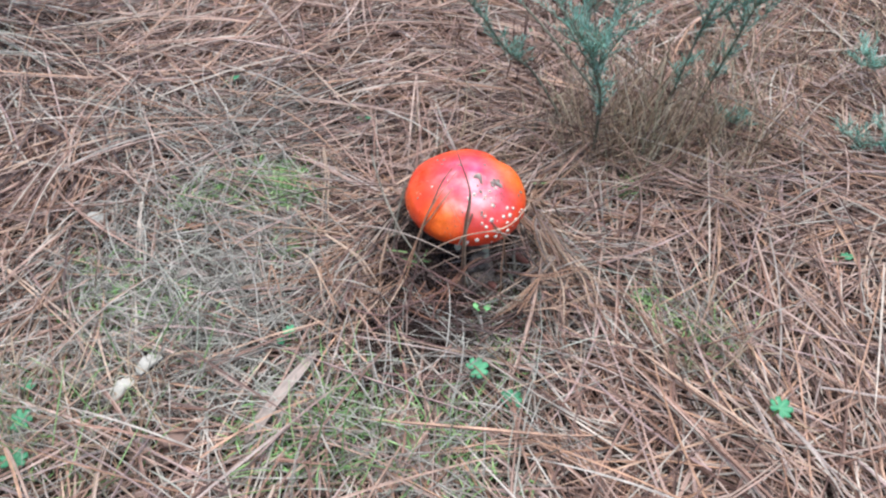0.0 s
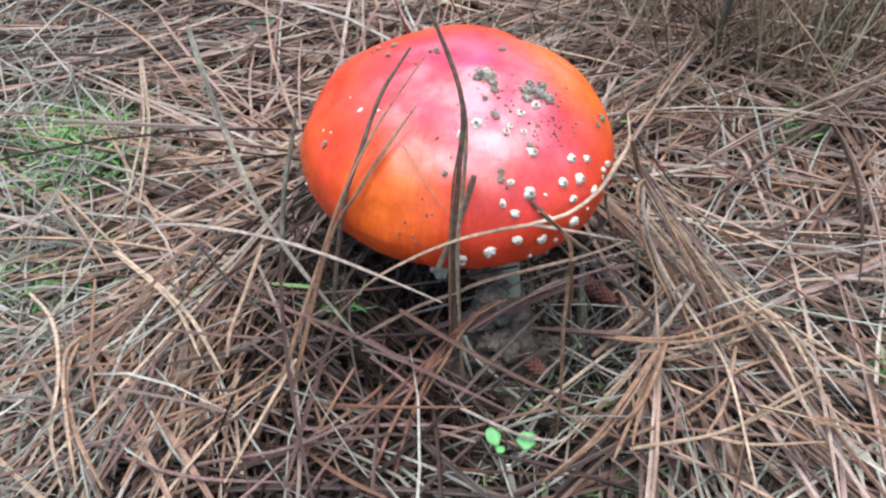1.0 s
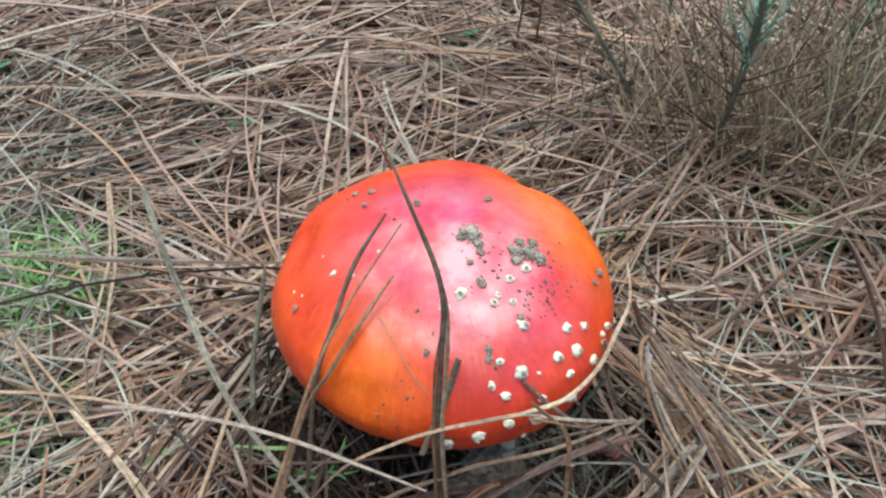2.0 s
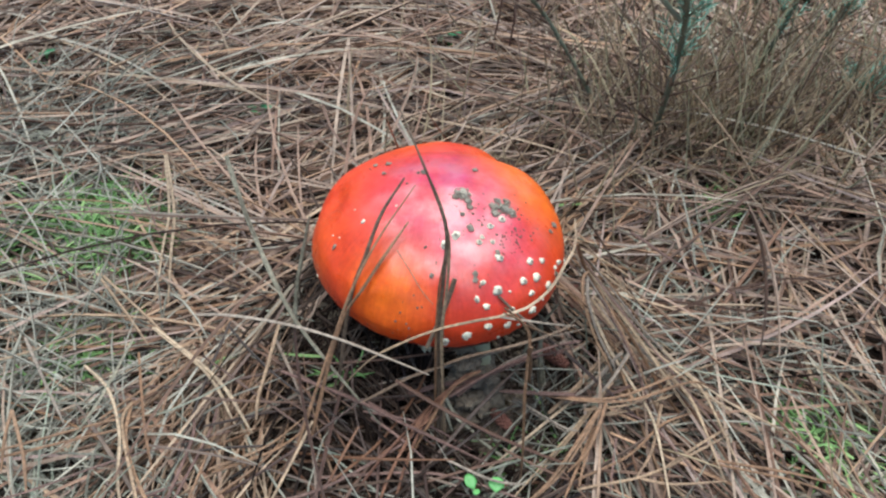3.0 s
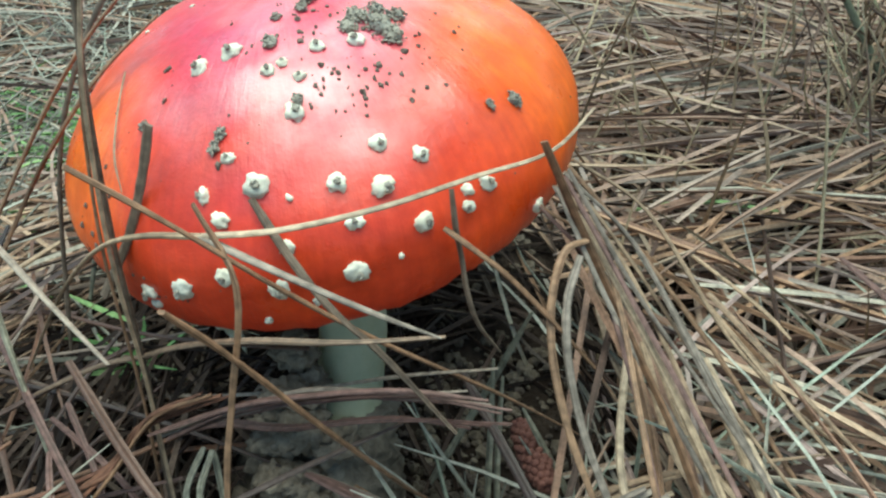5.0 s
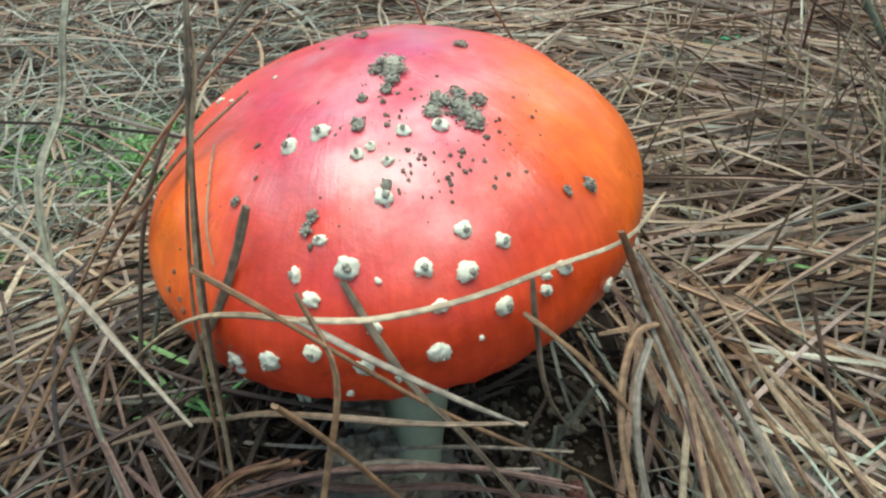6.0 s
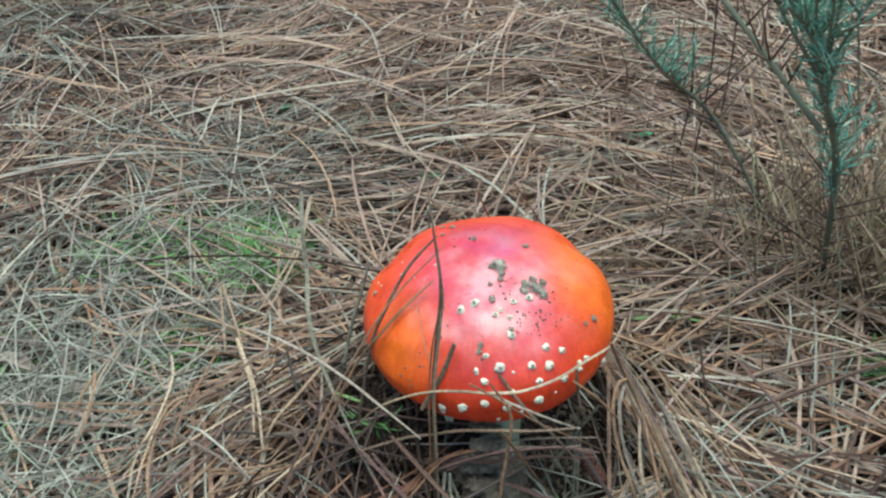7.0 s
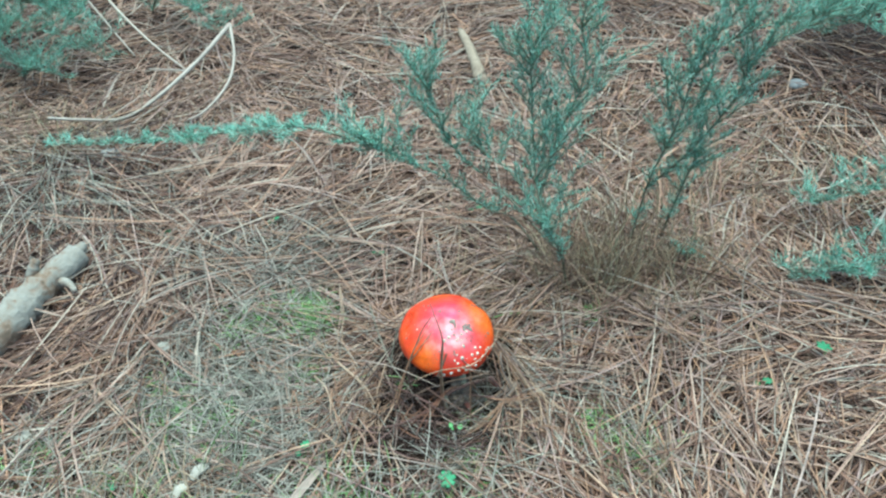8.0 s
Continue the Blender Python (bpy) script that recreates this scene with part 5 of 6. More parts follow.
def build_plants():
    first = build_herb(0.0112, 0.018, (0.002, -0.002), 1, False)
    small = build_herb(0.0070, 0.013, (0.001, 0.001), 2)
    first.matrix_basis = pose(0.014, 0.324, 0.004, 0, 0, 20)
    small.matrix_basis = pose(-0.132, 0.360, 0.005, 0, 0, 70)
    for x, y, r in ((0.044, 0.295, 95), (0.245, 0.288, 40), (-0.325, 0.283, 10), (-0.314, 0.245, 80), (0.448, 0.496, 130)):
        copy_thing(first, pose(x, y, float(lay(x, y)) + 0.006, 0, 0, r))
    for x, y, r in ((0.370, 0.456, 20), (-0.088, 0.677, 10), (-0.247, 0.741, 50), (-0.397, 0.712, 100), (0.046, 0.770, 30), (0.116, 0.874, 60), (-0.331, 0.315, 0), (0.162, 0.840, 80)):
        copy_thing(small, pose(x, y, float(lay(x, y)) + 0.006, 0, 0, r))
    # a seedling with two round leaves before the mushroom
    root = empty("seedling", (0.0251, 0.3827, 0.0))
    tagged(root, "tiny seedling with two bright round green leaves", "seedling")
    for (x, y, z), leaves in (((0.0226, 0.3850, 0.021), ((0.0023, 112, 1.5, 24), (0.0014, 300, 1.0, 10))), ((0.0307, 0.3833, 0.021), ((0.0030, 80, 1.0, 16),))):
        part("stalk", mesh_of("stalk", *sweep(spline([(0.0251, 0.3827, -0.004), (0.0251, 0.3827, 0.008), (x, y, z)], 8), [0.0007] * 8, 6), STEMWOOD), root)
        for r, turn, long, tilt in leaves:
            v, f = leaflet(r, tilt, turn, 0.05, 0.16)
            d = np.array([math.cos(math.radians(turn)), math.sin(math.radians(turn)), 0.0])
            v = [p + d * (long - 1.0) * float(np.dot(p, d)) for p in v]
            ob = part("leaf", mesh_of("leaf", [p + np.array([x, y, z]) for p in v], f, SPROUT), root)
            ob.modifiers.new("thick", "SOLIDIFY").thickness = 0.0004
    blade("straw_stub", [(0.0272, 0.3765, 0.010), (0.0262, 0.3785, 0.0150), (0.0254, 0.3800, 0.0190)], 0.0021, STALK_PALE, "short whitish cut straw beside a seedling", "straw", "", 0.8, n=10)


build_plants()


# ---- loose bits on the ground ----
def catkin(at, direction, length, r, seed):
    """A spent pine flower: overlapping small scales round a spindle."""
    rng = random.Random(seed)
    d = Vector(direction).normalized()
    q = d.to_track_quat("Z", "X").to_matrix()
    pieces = []
    rows = int(length / (r * 0.42))
    for i in range(rows):
        s = i / (rows - 1)
        rr = r * math.sin(math.pi * (0.12 + 0.8 * s)) ** 0.6
        for j in range(8):
            a = 2 * math.pi * (j + 0.5 * (i % 2)) / 8
            v, f = lump(r * 0.36, rng, (1, 1, 0.8), 0.3, 1)
            c = Vector((rr * 0.8 * math.cos(a), rr * 0.8 * math.sin(a), s * length))
            pieces.append(([np.array(q @ (Vector(p) + c)) for p in v], f))
    v, f = join(pieces)
    thing("pine_catkin", mesh_of("pine_catkin", v, f, CATKIN), at, "reddish brown spent pine catkin in the litter", "pine catkin", "catkins by the stem")


def slab(name, pts, width, thick, mat, label, category, seed, curl=0.3, group=""):
    """A long curled flake such as bark or a dead leaf, with uneven edges."""
    rng = random.Random(seed)
    line = spline(pts, 18)
    o = line[0].copy()
    t = np.gradient(line, axis=0)
    t /= np.linalg.norm(t, axis=1)[:, None]
    side = np.cross(t, [0, 0, 1.0])
    side /= np.linalg.norm(side, axis=1)[:, None]
    verts, faces, m = [], [], 7
    for i in range(18):
        w = width * np.interp(i / 17, [0, 0.15, 0.7, 1], [0.35, 0.9, 1.0, 0.25]) * rng.uniform(0.88, 1.1)
        for j in range(m):
            s = j / (m - 1) * 2 - 1
            verts.append(line[i] - o + side[i] * (0.5 * w * s) + np.array([0, 0, curl * width * (s * s - 0.5) + rng.uniform(-1, 1) * thick * 0.4]))
    for i in range(17):
        for j in range(m - 1):
            faces.append((i * m + j, i * m + j + 1, (i + 1) * m + j + 1, (i + 1) * m + j))
    ob = thing(name, mesh_of(name, verts, faces, mat), o, label, category, group)
    ob.modifiers.new("thick", "SOLIDIFY").thickness = thick


def pebble(x, y, r, mat, label, seed, squash=(1, 0.8, 0.55), name="pebble", category="pebble", up=0.0):
    v, f = lump(r, random.Random(seed), squash, 0.35, 3)
    thing(name, mesh_of(name, v, f, mat), (x, y, float(lay(x, y)) + r * squash[2] * 0.6 + 0.003 + up), label, category)


def build_bits():
    rng = random.Random(31)
    for x, y, z, r in ((0.024, 0.428, 0.004, 0.0065), (0.034, 0.421, -0.002, 0.0070), (0.041, 0.431, -0.002, 0.0060), (0.020, 0.438, 0.003, 0.0055),
                       (0.0225, 0.4445, 0.034, 0.0045), (0.0275, 0.4420, 0.0285, 0.0042), (0.025, 0.437, 0.024, 0.0055), (0.019, 0.437, 0.013, 0.0060), (0.028, 0.431, 0.014, 0.0045), (0.012, 0.428, -0.004, 0.0060), (0.048, 0.440, -0.006, 0.0065), (0.008, 0.440, -0.004, 0.0060),
                       (0.0240, 0.4375, 0.0300, 0.0042), (0.0285, 0.4345, 0.0250, 0.0048), (0.0330, 0.4370, 0.0205, 0.0046), (0.0205, 0.4350, 0.0200, 0.0050), (0.0300, 0.4300, 0.0100, 0.0052), (0.0245, 0.4300, 0.0150, 0.0046)):
        v, f = crumbly(r * 1.12, rng, (1.0, rng.uniform(0.75, 1), 0.75))
        thing("soil_clod", mesh_of("soil_clod", v, f, CLOD), (x, y, z), "crumbly greyish sandy clod at the mushroom's foot", "soil", "clods at the mushroom's foot")
    for k in range(13):
        a, q = math.radians(rng.uniform(95, 235)), rng.uniform(0.044, 0.060)
        x, y, r = 0.014 + q * math.cos(a), 0.478 + q * math.sin(a), rng.uniform(0.003, 0.0065)
        v, f = crumbly(r, rng, (1.0, rng.uniform(0.7, 1), 0.7))
        thing("soil_clod", mesh_of("soil_clod", v, f, CLOD), (x, y, float(lay(x, y)) + 0.3 * r), "crumbly dark clod on the soil heaved up by the mushroom", "soil", "clods on the heaved soil")
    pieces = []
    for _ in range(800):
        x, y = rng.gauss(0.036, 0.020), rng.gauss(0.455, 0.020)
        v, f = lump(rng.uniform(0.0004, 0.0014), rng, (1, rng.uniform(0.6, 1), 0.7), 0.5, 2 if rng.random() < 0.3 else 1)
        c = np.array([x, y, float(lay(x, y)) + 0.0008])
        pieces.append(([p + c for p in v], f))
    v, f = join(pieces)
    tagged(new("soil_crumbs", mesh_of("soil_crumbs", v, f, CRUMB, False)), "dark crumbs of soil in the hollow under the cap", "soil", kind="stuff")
    pieces = []
    for _ in range(1100):
        a, q = math.radians(rng.uniform(-40, 260)), rng.uniform(0.016, 0.058)
        x, y = 0.014 + q * math.cos(a), 0.478 + q * math.sin(a)
        v, f = lump(0.0006 + 0.0018 * rng.random() ** 2, rng, (1, rng.uniform(0.6, 1), 0.75), 0.5, 1)
        c = np.array([x, y, float(lay(x, y)) + 0.0006])
        pieces.append(([p + c for p in v], f))
    v, f = join(pieces)
    tagged(new("soil_crumbs", mesh_of("soil_crumbs", v, f, CLOD, False)), "brown crumbs of soil heaved up under the cap", "soil", kind="stuff")
    catkin((0.0620, 0.4620, 0.010), (0.55, -0.75, 0.10), 0.017, 0.0030, 1)
    catkin((0.0360, 0.4265, 0.010), (0.45, -0.85, 0.25), 0.0125, 0.0026, 2)
    catkin((0.0850, 0.4900, 0.004), (0.2, 0.8, 0.10), 0.014, 0.0028, 3)
    slab("dead_leaf", [(-0.151, 0.264, 0.013), (-0.129, 0.303, 0.020), (-0.107, 0.345, 0.015)], 0.0095, 0.0008, DRYLEAF, "long pale dried leaf lying on the litter", "leaf", 4)
    slab("bark_flake", [(-0.020, 0.238, 0.006), (-0.032, 0.270, 0.010), (-0.049, 0.306, 0.006)], 0.020, 0.0026, BARK, "brown flake of pine bark in the moss", "bark", 5)
    slab("wood_chip", [(-0.258, 0.296, 0.014), (-0.251, 0.307, 0.020), (-0.245, 0.316, 0.016)], 0.0105, 0.0030, CHIP, "bleached whitish chip of rotten wood", "wood chip", 6, 0.15)
    slab("wood_chip", [(-0.243, 0.322, 0.016), (-0.238, 0.330, 0.020), (-0.230, 0.338, 0.016)], 0.010, 0.0022, CHIP, "bleached whitish chip of rotten wood", "wood chip", 7, 0.15)
    slab("dead_leaf", [(-0.242, 0.430, 0.008), (-0.229, 0.434, 0.012), (-0.214, 0.433, 0.008)], 0.007, 0.0007, DRYLEAF, "small pale dried leaf in the litter", "leaf", 8)
    slab("dead_leaf", [(-0.190, 0.424, 0.008), (-0.176, 0.427, 0.012), (-0.164, 0.431, 0.008)], 0.006, 0.0007, DRYLEAF, "small pale dried leaf in the litter", "leaf", 9)
    pebble(-0.333, 0.499, 0.0085, CHIP, "small whitish pebble half sunk in litter", 10, up=0.009)
    pebble(-0.445, 0.369, 0.009, CHIP, "small cream pebble half sunk in litter", 11, up=0.009)
    pebble(0.592, 1.085, 0.015, STONE, "pale grey stone on the litter", 12, up=0.008)
    pebble(-0.540, 0.885, 0.022, STONE, "bluish grey stone under draped needles", 13)
    pebble(-0.205, 0.268, 0.012, BARK, "dark brown scale of a pine cone", 14, (1, 0.7, 0.4), "cone_scale", "cone scale", 0.010)


build_bits()


def limb(name, pts, r0, r1, mat, sides=12, n=28, seed=0, wob=0.08):
    rng = random.Random(seed)
    return mesh_of(name, *sweep(spline(pts, n), [np.interp(i / (n - 1), [0, 1], [r0, r1]) * rng.uniform(0.92, 1.08) for i in range(n)], sides, wob=wob, rng=rng), mat)


def build_deadwood():
    root = empty("fallen_branch", (-0.52, 0.58, 0.0))
    tagged(root, "thick weathered grey fallen branch with broken stubs on the litter", "branch")
    part("trunk", limb("trunk", [(-0.585, 0.388, 0.018), (-0.541, 0.516, 0.024), (-0.519, 0.58, 0.028), (-0.491, 0.644, 0.034)], 0.029, 0.0165, WOOD, 20, 34, 1, 0.10), root)
    part("stub", limb("stub", [(-0.507, 0.592, 0.034), (-0.486, 0.592, 0.030), (-0.472, 0.580, 0.026)], 0.0065, 0.0035, WOOD, 10, 12, 2, 0.12), root, "pale broken side stub")
    part("stub", limb("stub", [(-0.528, 0.588, 0.042), (-0.524, 0.598, 0.054), (-0.520, 0.604, 0.060)], 0.008, 0.006, WOOD, 10, 10, 3, 0.12), root)
    part("stub", limb("stub", [(-0.496, 0.634, 0.034), (-0.489, 0.648, 0.039), (-0.484, 0.656, 0.042)], 0.0125, 0.004, WOOD, 10, 10, 4, 0.15), root)
    root = empty("forked_twig", (-0.45, 1.10, 0.03))
    tagged(root, "bare bleached forked twig resting on low green growth", "twig")
    part("stem", limb("stem", [(-0.424, 1.228, 0.088), (-0.462, 1.125, 0.066), (-0.512, 1.040, 0.044), (-0.556, 0.987, 0.034), (-0.600, 0.948, 0.055), (-0.650, 0.930, 0.070)], 0.0040, 0.0022, PALEWOOD, 10, 34, 5), root)
    part("side_shoot", limb("side_shoot", [(-0.424, 1.228, 0.088), (-0.402, 1.150, 0.062), (-0.396, 1.070, 0.050), (-0.413, 0.990, 0.046), (-0.436, 0.966, 0.042)], 0.0030, 0.0016, PALEWOOD, 8, 24, 6), root)
    part("side_shoot", limb("side_shoot", [(-0.475, 1.100, 0.060), (-0.500, 1.108, 0.058), (-0.556, 1.124, 0.052)], 0.0020, 0.0011, PALEWOOD, 8, 12, 7), root)
    for pts, r in (([(-0.86, 1.60, 0.06), (-0.742, 1.415, 0.06), (-0.60, 1.25, 0.045), (-0.515, 1.19, 0.012)], 0.0034), ([(-0.92, 1.58, 0.07), (-0.79, 1.42, 0.055), (-0.64, 1.25, 0.014)], 0.0032)):
        o = np.array(pts[0])
        thing("dead_twig", limb("dead_twig", [tuple(np.array(p) - o) for p in pts], r, 0.0016, PALEWOOD, 8, 22, 8), o, "straight pale dead twig leaning into the litter", "twig", "dead twigs")
    o = np.array([0.006, 1.345, 0.012])
    thing("dead_stick", limb("dead_stick", [(0, 0, 0), (0.012, -0.05, 0.004), (0.028, -0.12, 0.003), (0.046, -0.215, 0.0)], 0.0065, 0.0125, STICK, 14, 40, 9, 0.12), o, "short weathered grey stick lying on the litter", "stick")
    for pts in ([(0.605, 0.739, 0.034), (0.588, 0.718, 0.024), (0.571, 0.697, 0.012)], [(0.62, 0.86, 0.012), (0.56, 0.80, 0.030), (0.50, 0.755, 0.050)]):
        o = np.array(pts[0])
        thing("dead_twig", limb("dead_twig", [tuple(np.array(p) - o) for p in pts], 0.0026, 0.0012, PALEWOOD, 8, 16, 10), o, "straight pale dead twig leaning into the litter", "twig", "dead twigs")


build_deadwood()


# ---- green shrub ----
def leaf_mesh(name, twigs, rng, length, step, width, mat=LEAF):
    """Short narrow leaves set thickly round each twig."""
    bases, th, pi, ln, wd = [], [], [], [], []
    for pts in twigs:
        n = max(2, int(np.linalg.norm(np.diff(pts, axis=0), axis=1).sum() / step))
        line = spline(pts, n)
        tan = np.gradient(line, axis=0)
        for p, t in zip(line, tan):
            t = t / (np.linalg.norm(t) + 1e-9)
            a = rng.uniform(0, 6.28)
            r = np.array([math.cos(a), math.sin(a), rng.uniform(-0.3, 0.8)])
            r -= t * (r @ t)
            r /= np.linalg.norm(r) + 1e-9
            d = t * rng.uniform(0.5, 1.1) + r * rng.uniform(0.55, 1.0) + np.array([0, 0, 0.25])
            d /= np.linalg.norm(d)
            bases.append(p)
            th.append(math.atan2(d[1], d[0]))
            pi.append(math.asin(max(-1, min(1, d[2]))))
            ln.append(length * rng.uniform(0.6, 1.25))
            wd.append(width * rng.uniform(0.8, 1.2))
    k = len(bases)
    g = np.random.default_rng(int(rng.random() * 1e6))
    return strands(name, np.array(bases), np.array(th), np.array(pi), np.array(ln), np.array(wd), g.uniform(-0.12, 0.12, k), g.uniform(-0.02, 0.06, k), 3, mat, g, clear=False, sink=False)


def build_shrub(name, branches, label, seed, leaf=0.0078, twig_len=0.07, twig_gap=0.0064, step=0.0014, rise=0.5):
    """branches: control points, radius, and the share of the branch that is bare from its foot."""
    rng = random.Random(seed)
    root = empty(name, branches[0][0][0])
    tagged(root, label, "shrub")
    for pts, r, bare in branches:
        stem = part("branch", limb("branch", pts, r * 0.65, r * 0.25, STEMWOOD, 9, 30, seed, 0.1), root)
        line = spline(pts, 60)
        total = np.linalg.norm(np.diff(line, axis=0), axis=1).sum()
        twigs = [line[int(60 * bare * 0.8):].tolist()]
        wood, dead = [], []

        def shoot(p, t, ln, up, thick, deep, leafy=True):
            a = rng.uniform(0, 6.28)
            d = 0.6 * t + 0.8 * np.array([math.cos(a), math.sin(a) * 0.9, 0]) + np.array([0, 0, up])
            d /= np.linalg.norm(d)
            bow = np.array([rng.uniform(-1, 1), rng.uniform(-1, 1), 0.6]) * ln * 0.16
            tw = [p, p + d * ln * 0.5 + bow * 0.4, p + d * ln + bow]
            if leafy:
                twigs.append(tw)
            (wood if leafy else dead).append(sweep(spline(tw, 6), np.linspace(thick, 0.0003, 6), 4))
            if deep:
                for s in (rng.uniform(0.25, 0.5), rng.uniform(0.5, 0.8), rng.uniform(0.6, 0.9)):
                    shoot(tw[0] + (tw[2] - tw[0]) * s, d, ln * rng.uniform(0.3, 0.55), 0.3, 0.0006, False)

        for _ in range(int(total * (1 - bare) / twig_gap)):
            s = rng.uniform(bare, 1.0)
            i = min(int(s * 59), 58)
            t = line[i + 1] - line[i]
            shoot(line[i], t / (np.linalg.norm(t) + 1e-9), twig_len * rng.uniform(0.4, 1.2) * (1.15 - 0.5 * s), rise, 0.0009, True)
        for _ in range(int(total * bare / 0.006)):
            i = int(rng.uniform(0.5 * bare, max(0.06, bare)) * 59)
            t = line[i + 1] - line[i]
            shoot(line[i], t / (np.linalg.norm(t) + 1e-9), rng.uniform(0.006, 0.022), 0.35, 0.0006, False)
        for _ in range(int(total * bare / 0.005)):
            i = int(rng.uniform(0.05, max(0.06, 0.6 * bare)) * 59)
            t = line[i + 1] - line[i]
            shoot(line[i], t / (np.linalg.norm(t) + 1e-9), rng.uniform(0.012, 0.050), 0.15, 0.0006, False, False)
        if dead:
            tagged(part("dead_spray", mesh_of("dead_spray", *join(dead), DEADTWIG), stem), "fine dead brown side twigs", kind="stuff")
        if wood:
            tagged(part("twig_spray", mesh_of("twig_spray", *join(wood), STEMWOOD), stem), "fine green brown twigs", kind="stuff")
        tagged(part("foliage", leaf_mesh("foliage", twigs, rng, leaf, step, 0.00082), stem), "blue green needle-like leaves", kind="stuff")


def build_shrubs():
    build_shrub("heath_shrub", [
        ([(0.165, 0.635, -0.01), (0.147, 0.585, 0.095), (0.125, 0.555, 0.154), (0.112, 0.585, 0.205), (0.105, 0.62, 0.30), (0.10, 0.63, 0.36)], 0.0028, 0.32),
        ([(0.150, 0.660, -0.01), (0.096, 0.672, 0.070), (0.060, 0.640, 0.115), (0.014, 0.600, 0.190), (-0.030, 0.600, 0.215), (-0.070, 0.590, 0.250)], 0.0022, 0.60),
        ([(0.135, 0.565, 0.120), (0.075, 0.600, 0.175), (0.022, 0.625, 0.215), (0.002, 0.625, 0.270), (-0.008, 0.625, 0.312)], 0.0020, 0.58),
        ([(0.116, 0.575, 0.180), (0.138, 0.610, 0.245), (0.160, 0.625, 0.305), (0.152, 0.635, 0.365)], 0.0026, 0.15),
        ([(0.120, 0.570, 0.160), (0.085, 0.600, 0.200), (0.058, 0.620, 0.210), (0.040, 0.640, 0.240)], 0.0022, 0.35),
    ], "leafy blue green heath shrub rising from the pine litter", 21)
    build_shrub("heath_shrub", [
        ([(-0.050, 0.596, 0.232), (-0.135, 0.617, 0.248), (-0.214, 0.662, 0.219), (-0.286, 0.674, 0.202), (-0.345, 0.650, 0.210), (-0.430, 0.600, 0.240)], 0.0026, 0.0),
    ], "long drooping blue green branch of heath over the litter", 22, twig_len=0.024, twig_gap=0.0048, step=0.0013, rise=0.0)
    build_shrub("heath_shrub", [
        ([(0.250, 0.705, -0.01), (0.253, 0.683, 0.041), (0.253, 0.650, 0.150), (0.263, 0.622, 0.241), (0.274, 0.620, 0.321), (0.302, 0.620, 0.385)], 0.0025, 0.45),
        ([(0.253, 0.660, 0.130), (0.290, 0.640, 0.200), (0.318, 0.630, 0.265), (0.330, 0.630, 0.315)], 0.0024, 0.25),
        ([(0.262, 0.625, 0.240), (0.252, 0.630, 0.270), (0.246, 0.630, 0.300)], 0.0018, 0.3),
        ([(0.300, 0.720, -0.01), (0.297, 0.670, 0.110), (0.302, 0.640, 0.210)], 0.0026, 0.5),
        ([(0.261, 0.630, 0.215), (0.275, 0.640, 0.240), (0.298, 0.655, 0.245), (0.315, 0.665, 0.235)], 0.0018, 0.1),
        ([(0.276, 0.620, 0.330), (0.320, 0.625, 0.352), (0.370, 0.635, 0.362), (0.425, 0.650, 0.350), (0.480, 0.670, 0.320)], 0.0022, 0.05),
        ([(0.330, 0.630, 0.310), (0.350, 0.640, 0.335), (0.400, 0.650, 0.350), (0.440, 0.660, 0.372)], 0.0020, 0.05),
    ], "thin dark stemmed heath shrub with sparse blue green leaves", 23, twig_len=0.06, twig_gap=0.0075)
    build_shrub("heath_sprig", [
        ([(0.72, 0.66, 0.0), (0.62, 0.628, 0.050), (0.557, 0.626, 0.040), (0.499, 0.623, 0.030), (0.445, 0.620, 0.018)], 0.0022, 0.05),
        ([(0.74, 0.76, 0.0), (0.65, 0.745, 0.070), (0.592, 0.743, 0.070), (0.544, 0.738, 0.060), (0.505, 0.740, 0.045)], 0.0022, 0.05),
    ], "low blue green heath sprig spreading over the litter", 24, twig_len=0.055)
    build_shrub("heath_sprig", [([(0.335, 0.675, -0.01), (0.322, 0.662, 0.020), (0.306, 0.650, 0.036)], 0.0016, 0.1)], "small blue green heath sprig low in the litter", 25, twig_len=0.03)
    build_shrub("heath_shrub", [
        ([(-1.02, 1.42, -0.01), (-0.92, 1.34, 0.09), (-0.80, 1.26, 0.12), (-0.68, 1.20, 0.10)], 0.0036, 0.1),
        ([(-0.98, 1.40, 0.0), (-0.90, 1.22, 0.10), (-0.82, 1.10, 0.09)], 0.003, 0.15),
        ([(-0.86, 1.20, -0.01), (-0.78, 1.13, 0.05), (-0.68, 1.08, 0.06)], 0.003, 0.1),
        ([(-0.95, 1.25, -0.01), (-0.86, 1.20, 0.08), (-0.76, 1.20, 0.09), (-0.64, 1.15, 0.06)], 0.003, 0.1),
        ([(-1.00, 1.50, -0.01), (-0.92, 1.40, 0.10), (-0.86, 1.30, 0.11), (-0.77, 1.30, 0.09)], 0.003, 0.1),
        ([(-0.70, 1.50, -0.01), (-0.62, 1.40, 0.07), (-0.52, 1.33, 0.07), (-0.44, 1.26, 0.04)], 0.003, 0.1),
    ], "spreading blue green heath shrub on the litter", 26, twig_len=0.09, twig_gap=0.0075, leaf=0.011, step=0.0022)
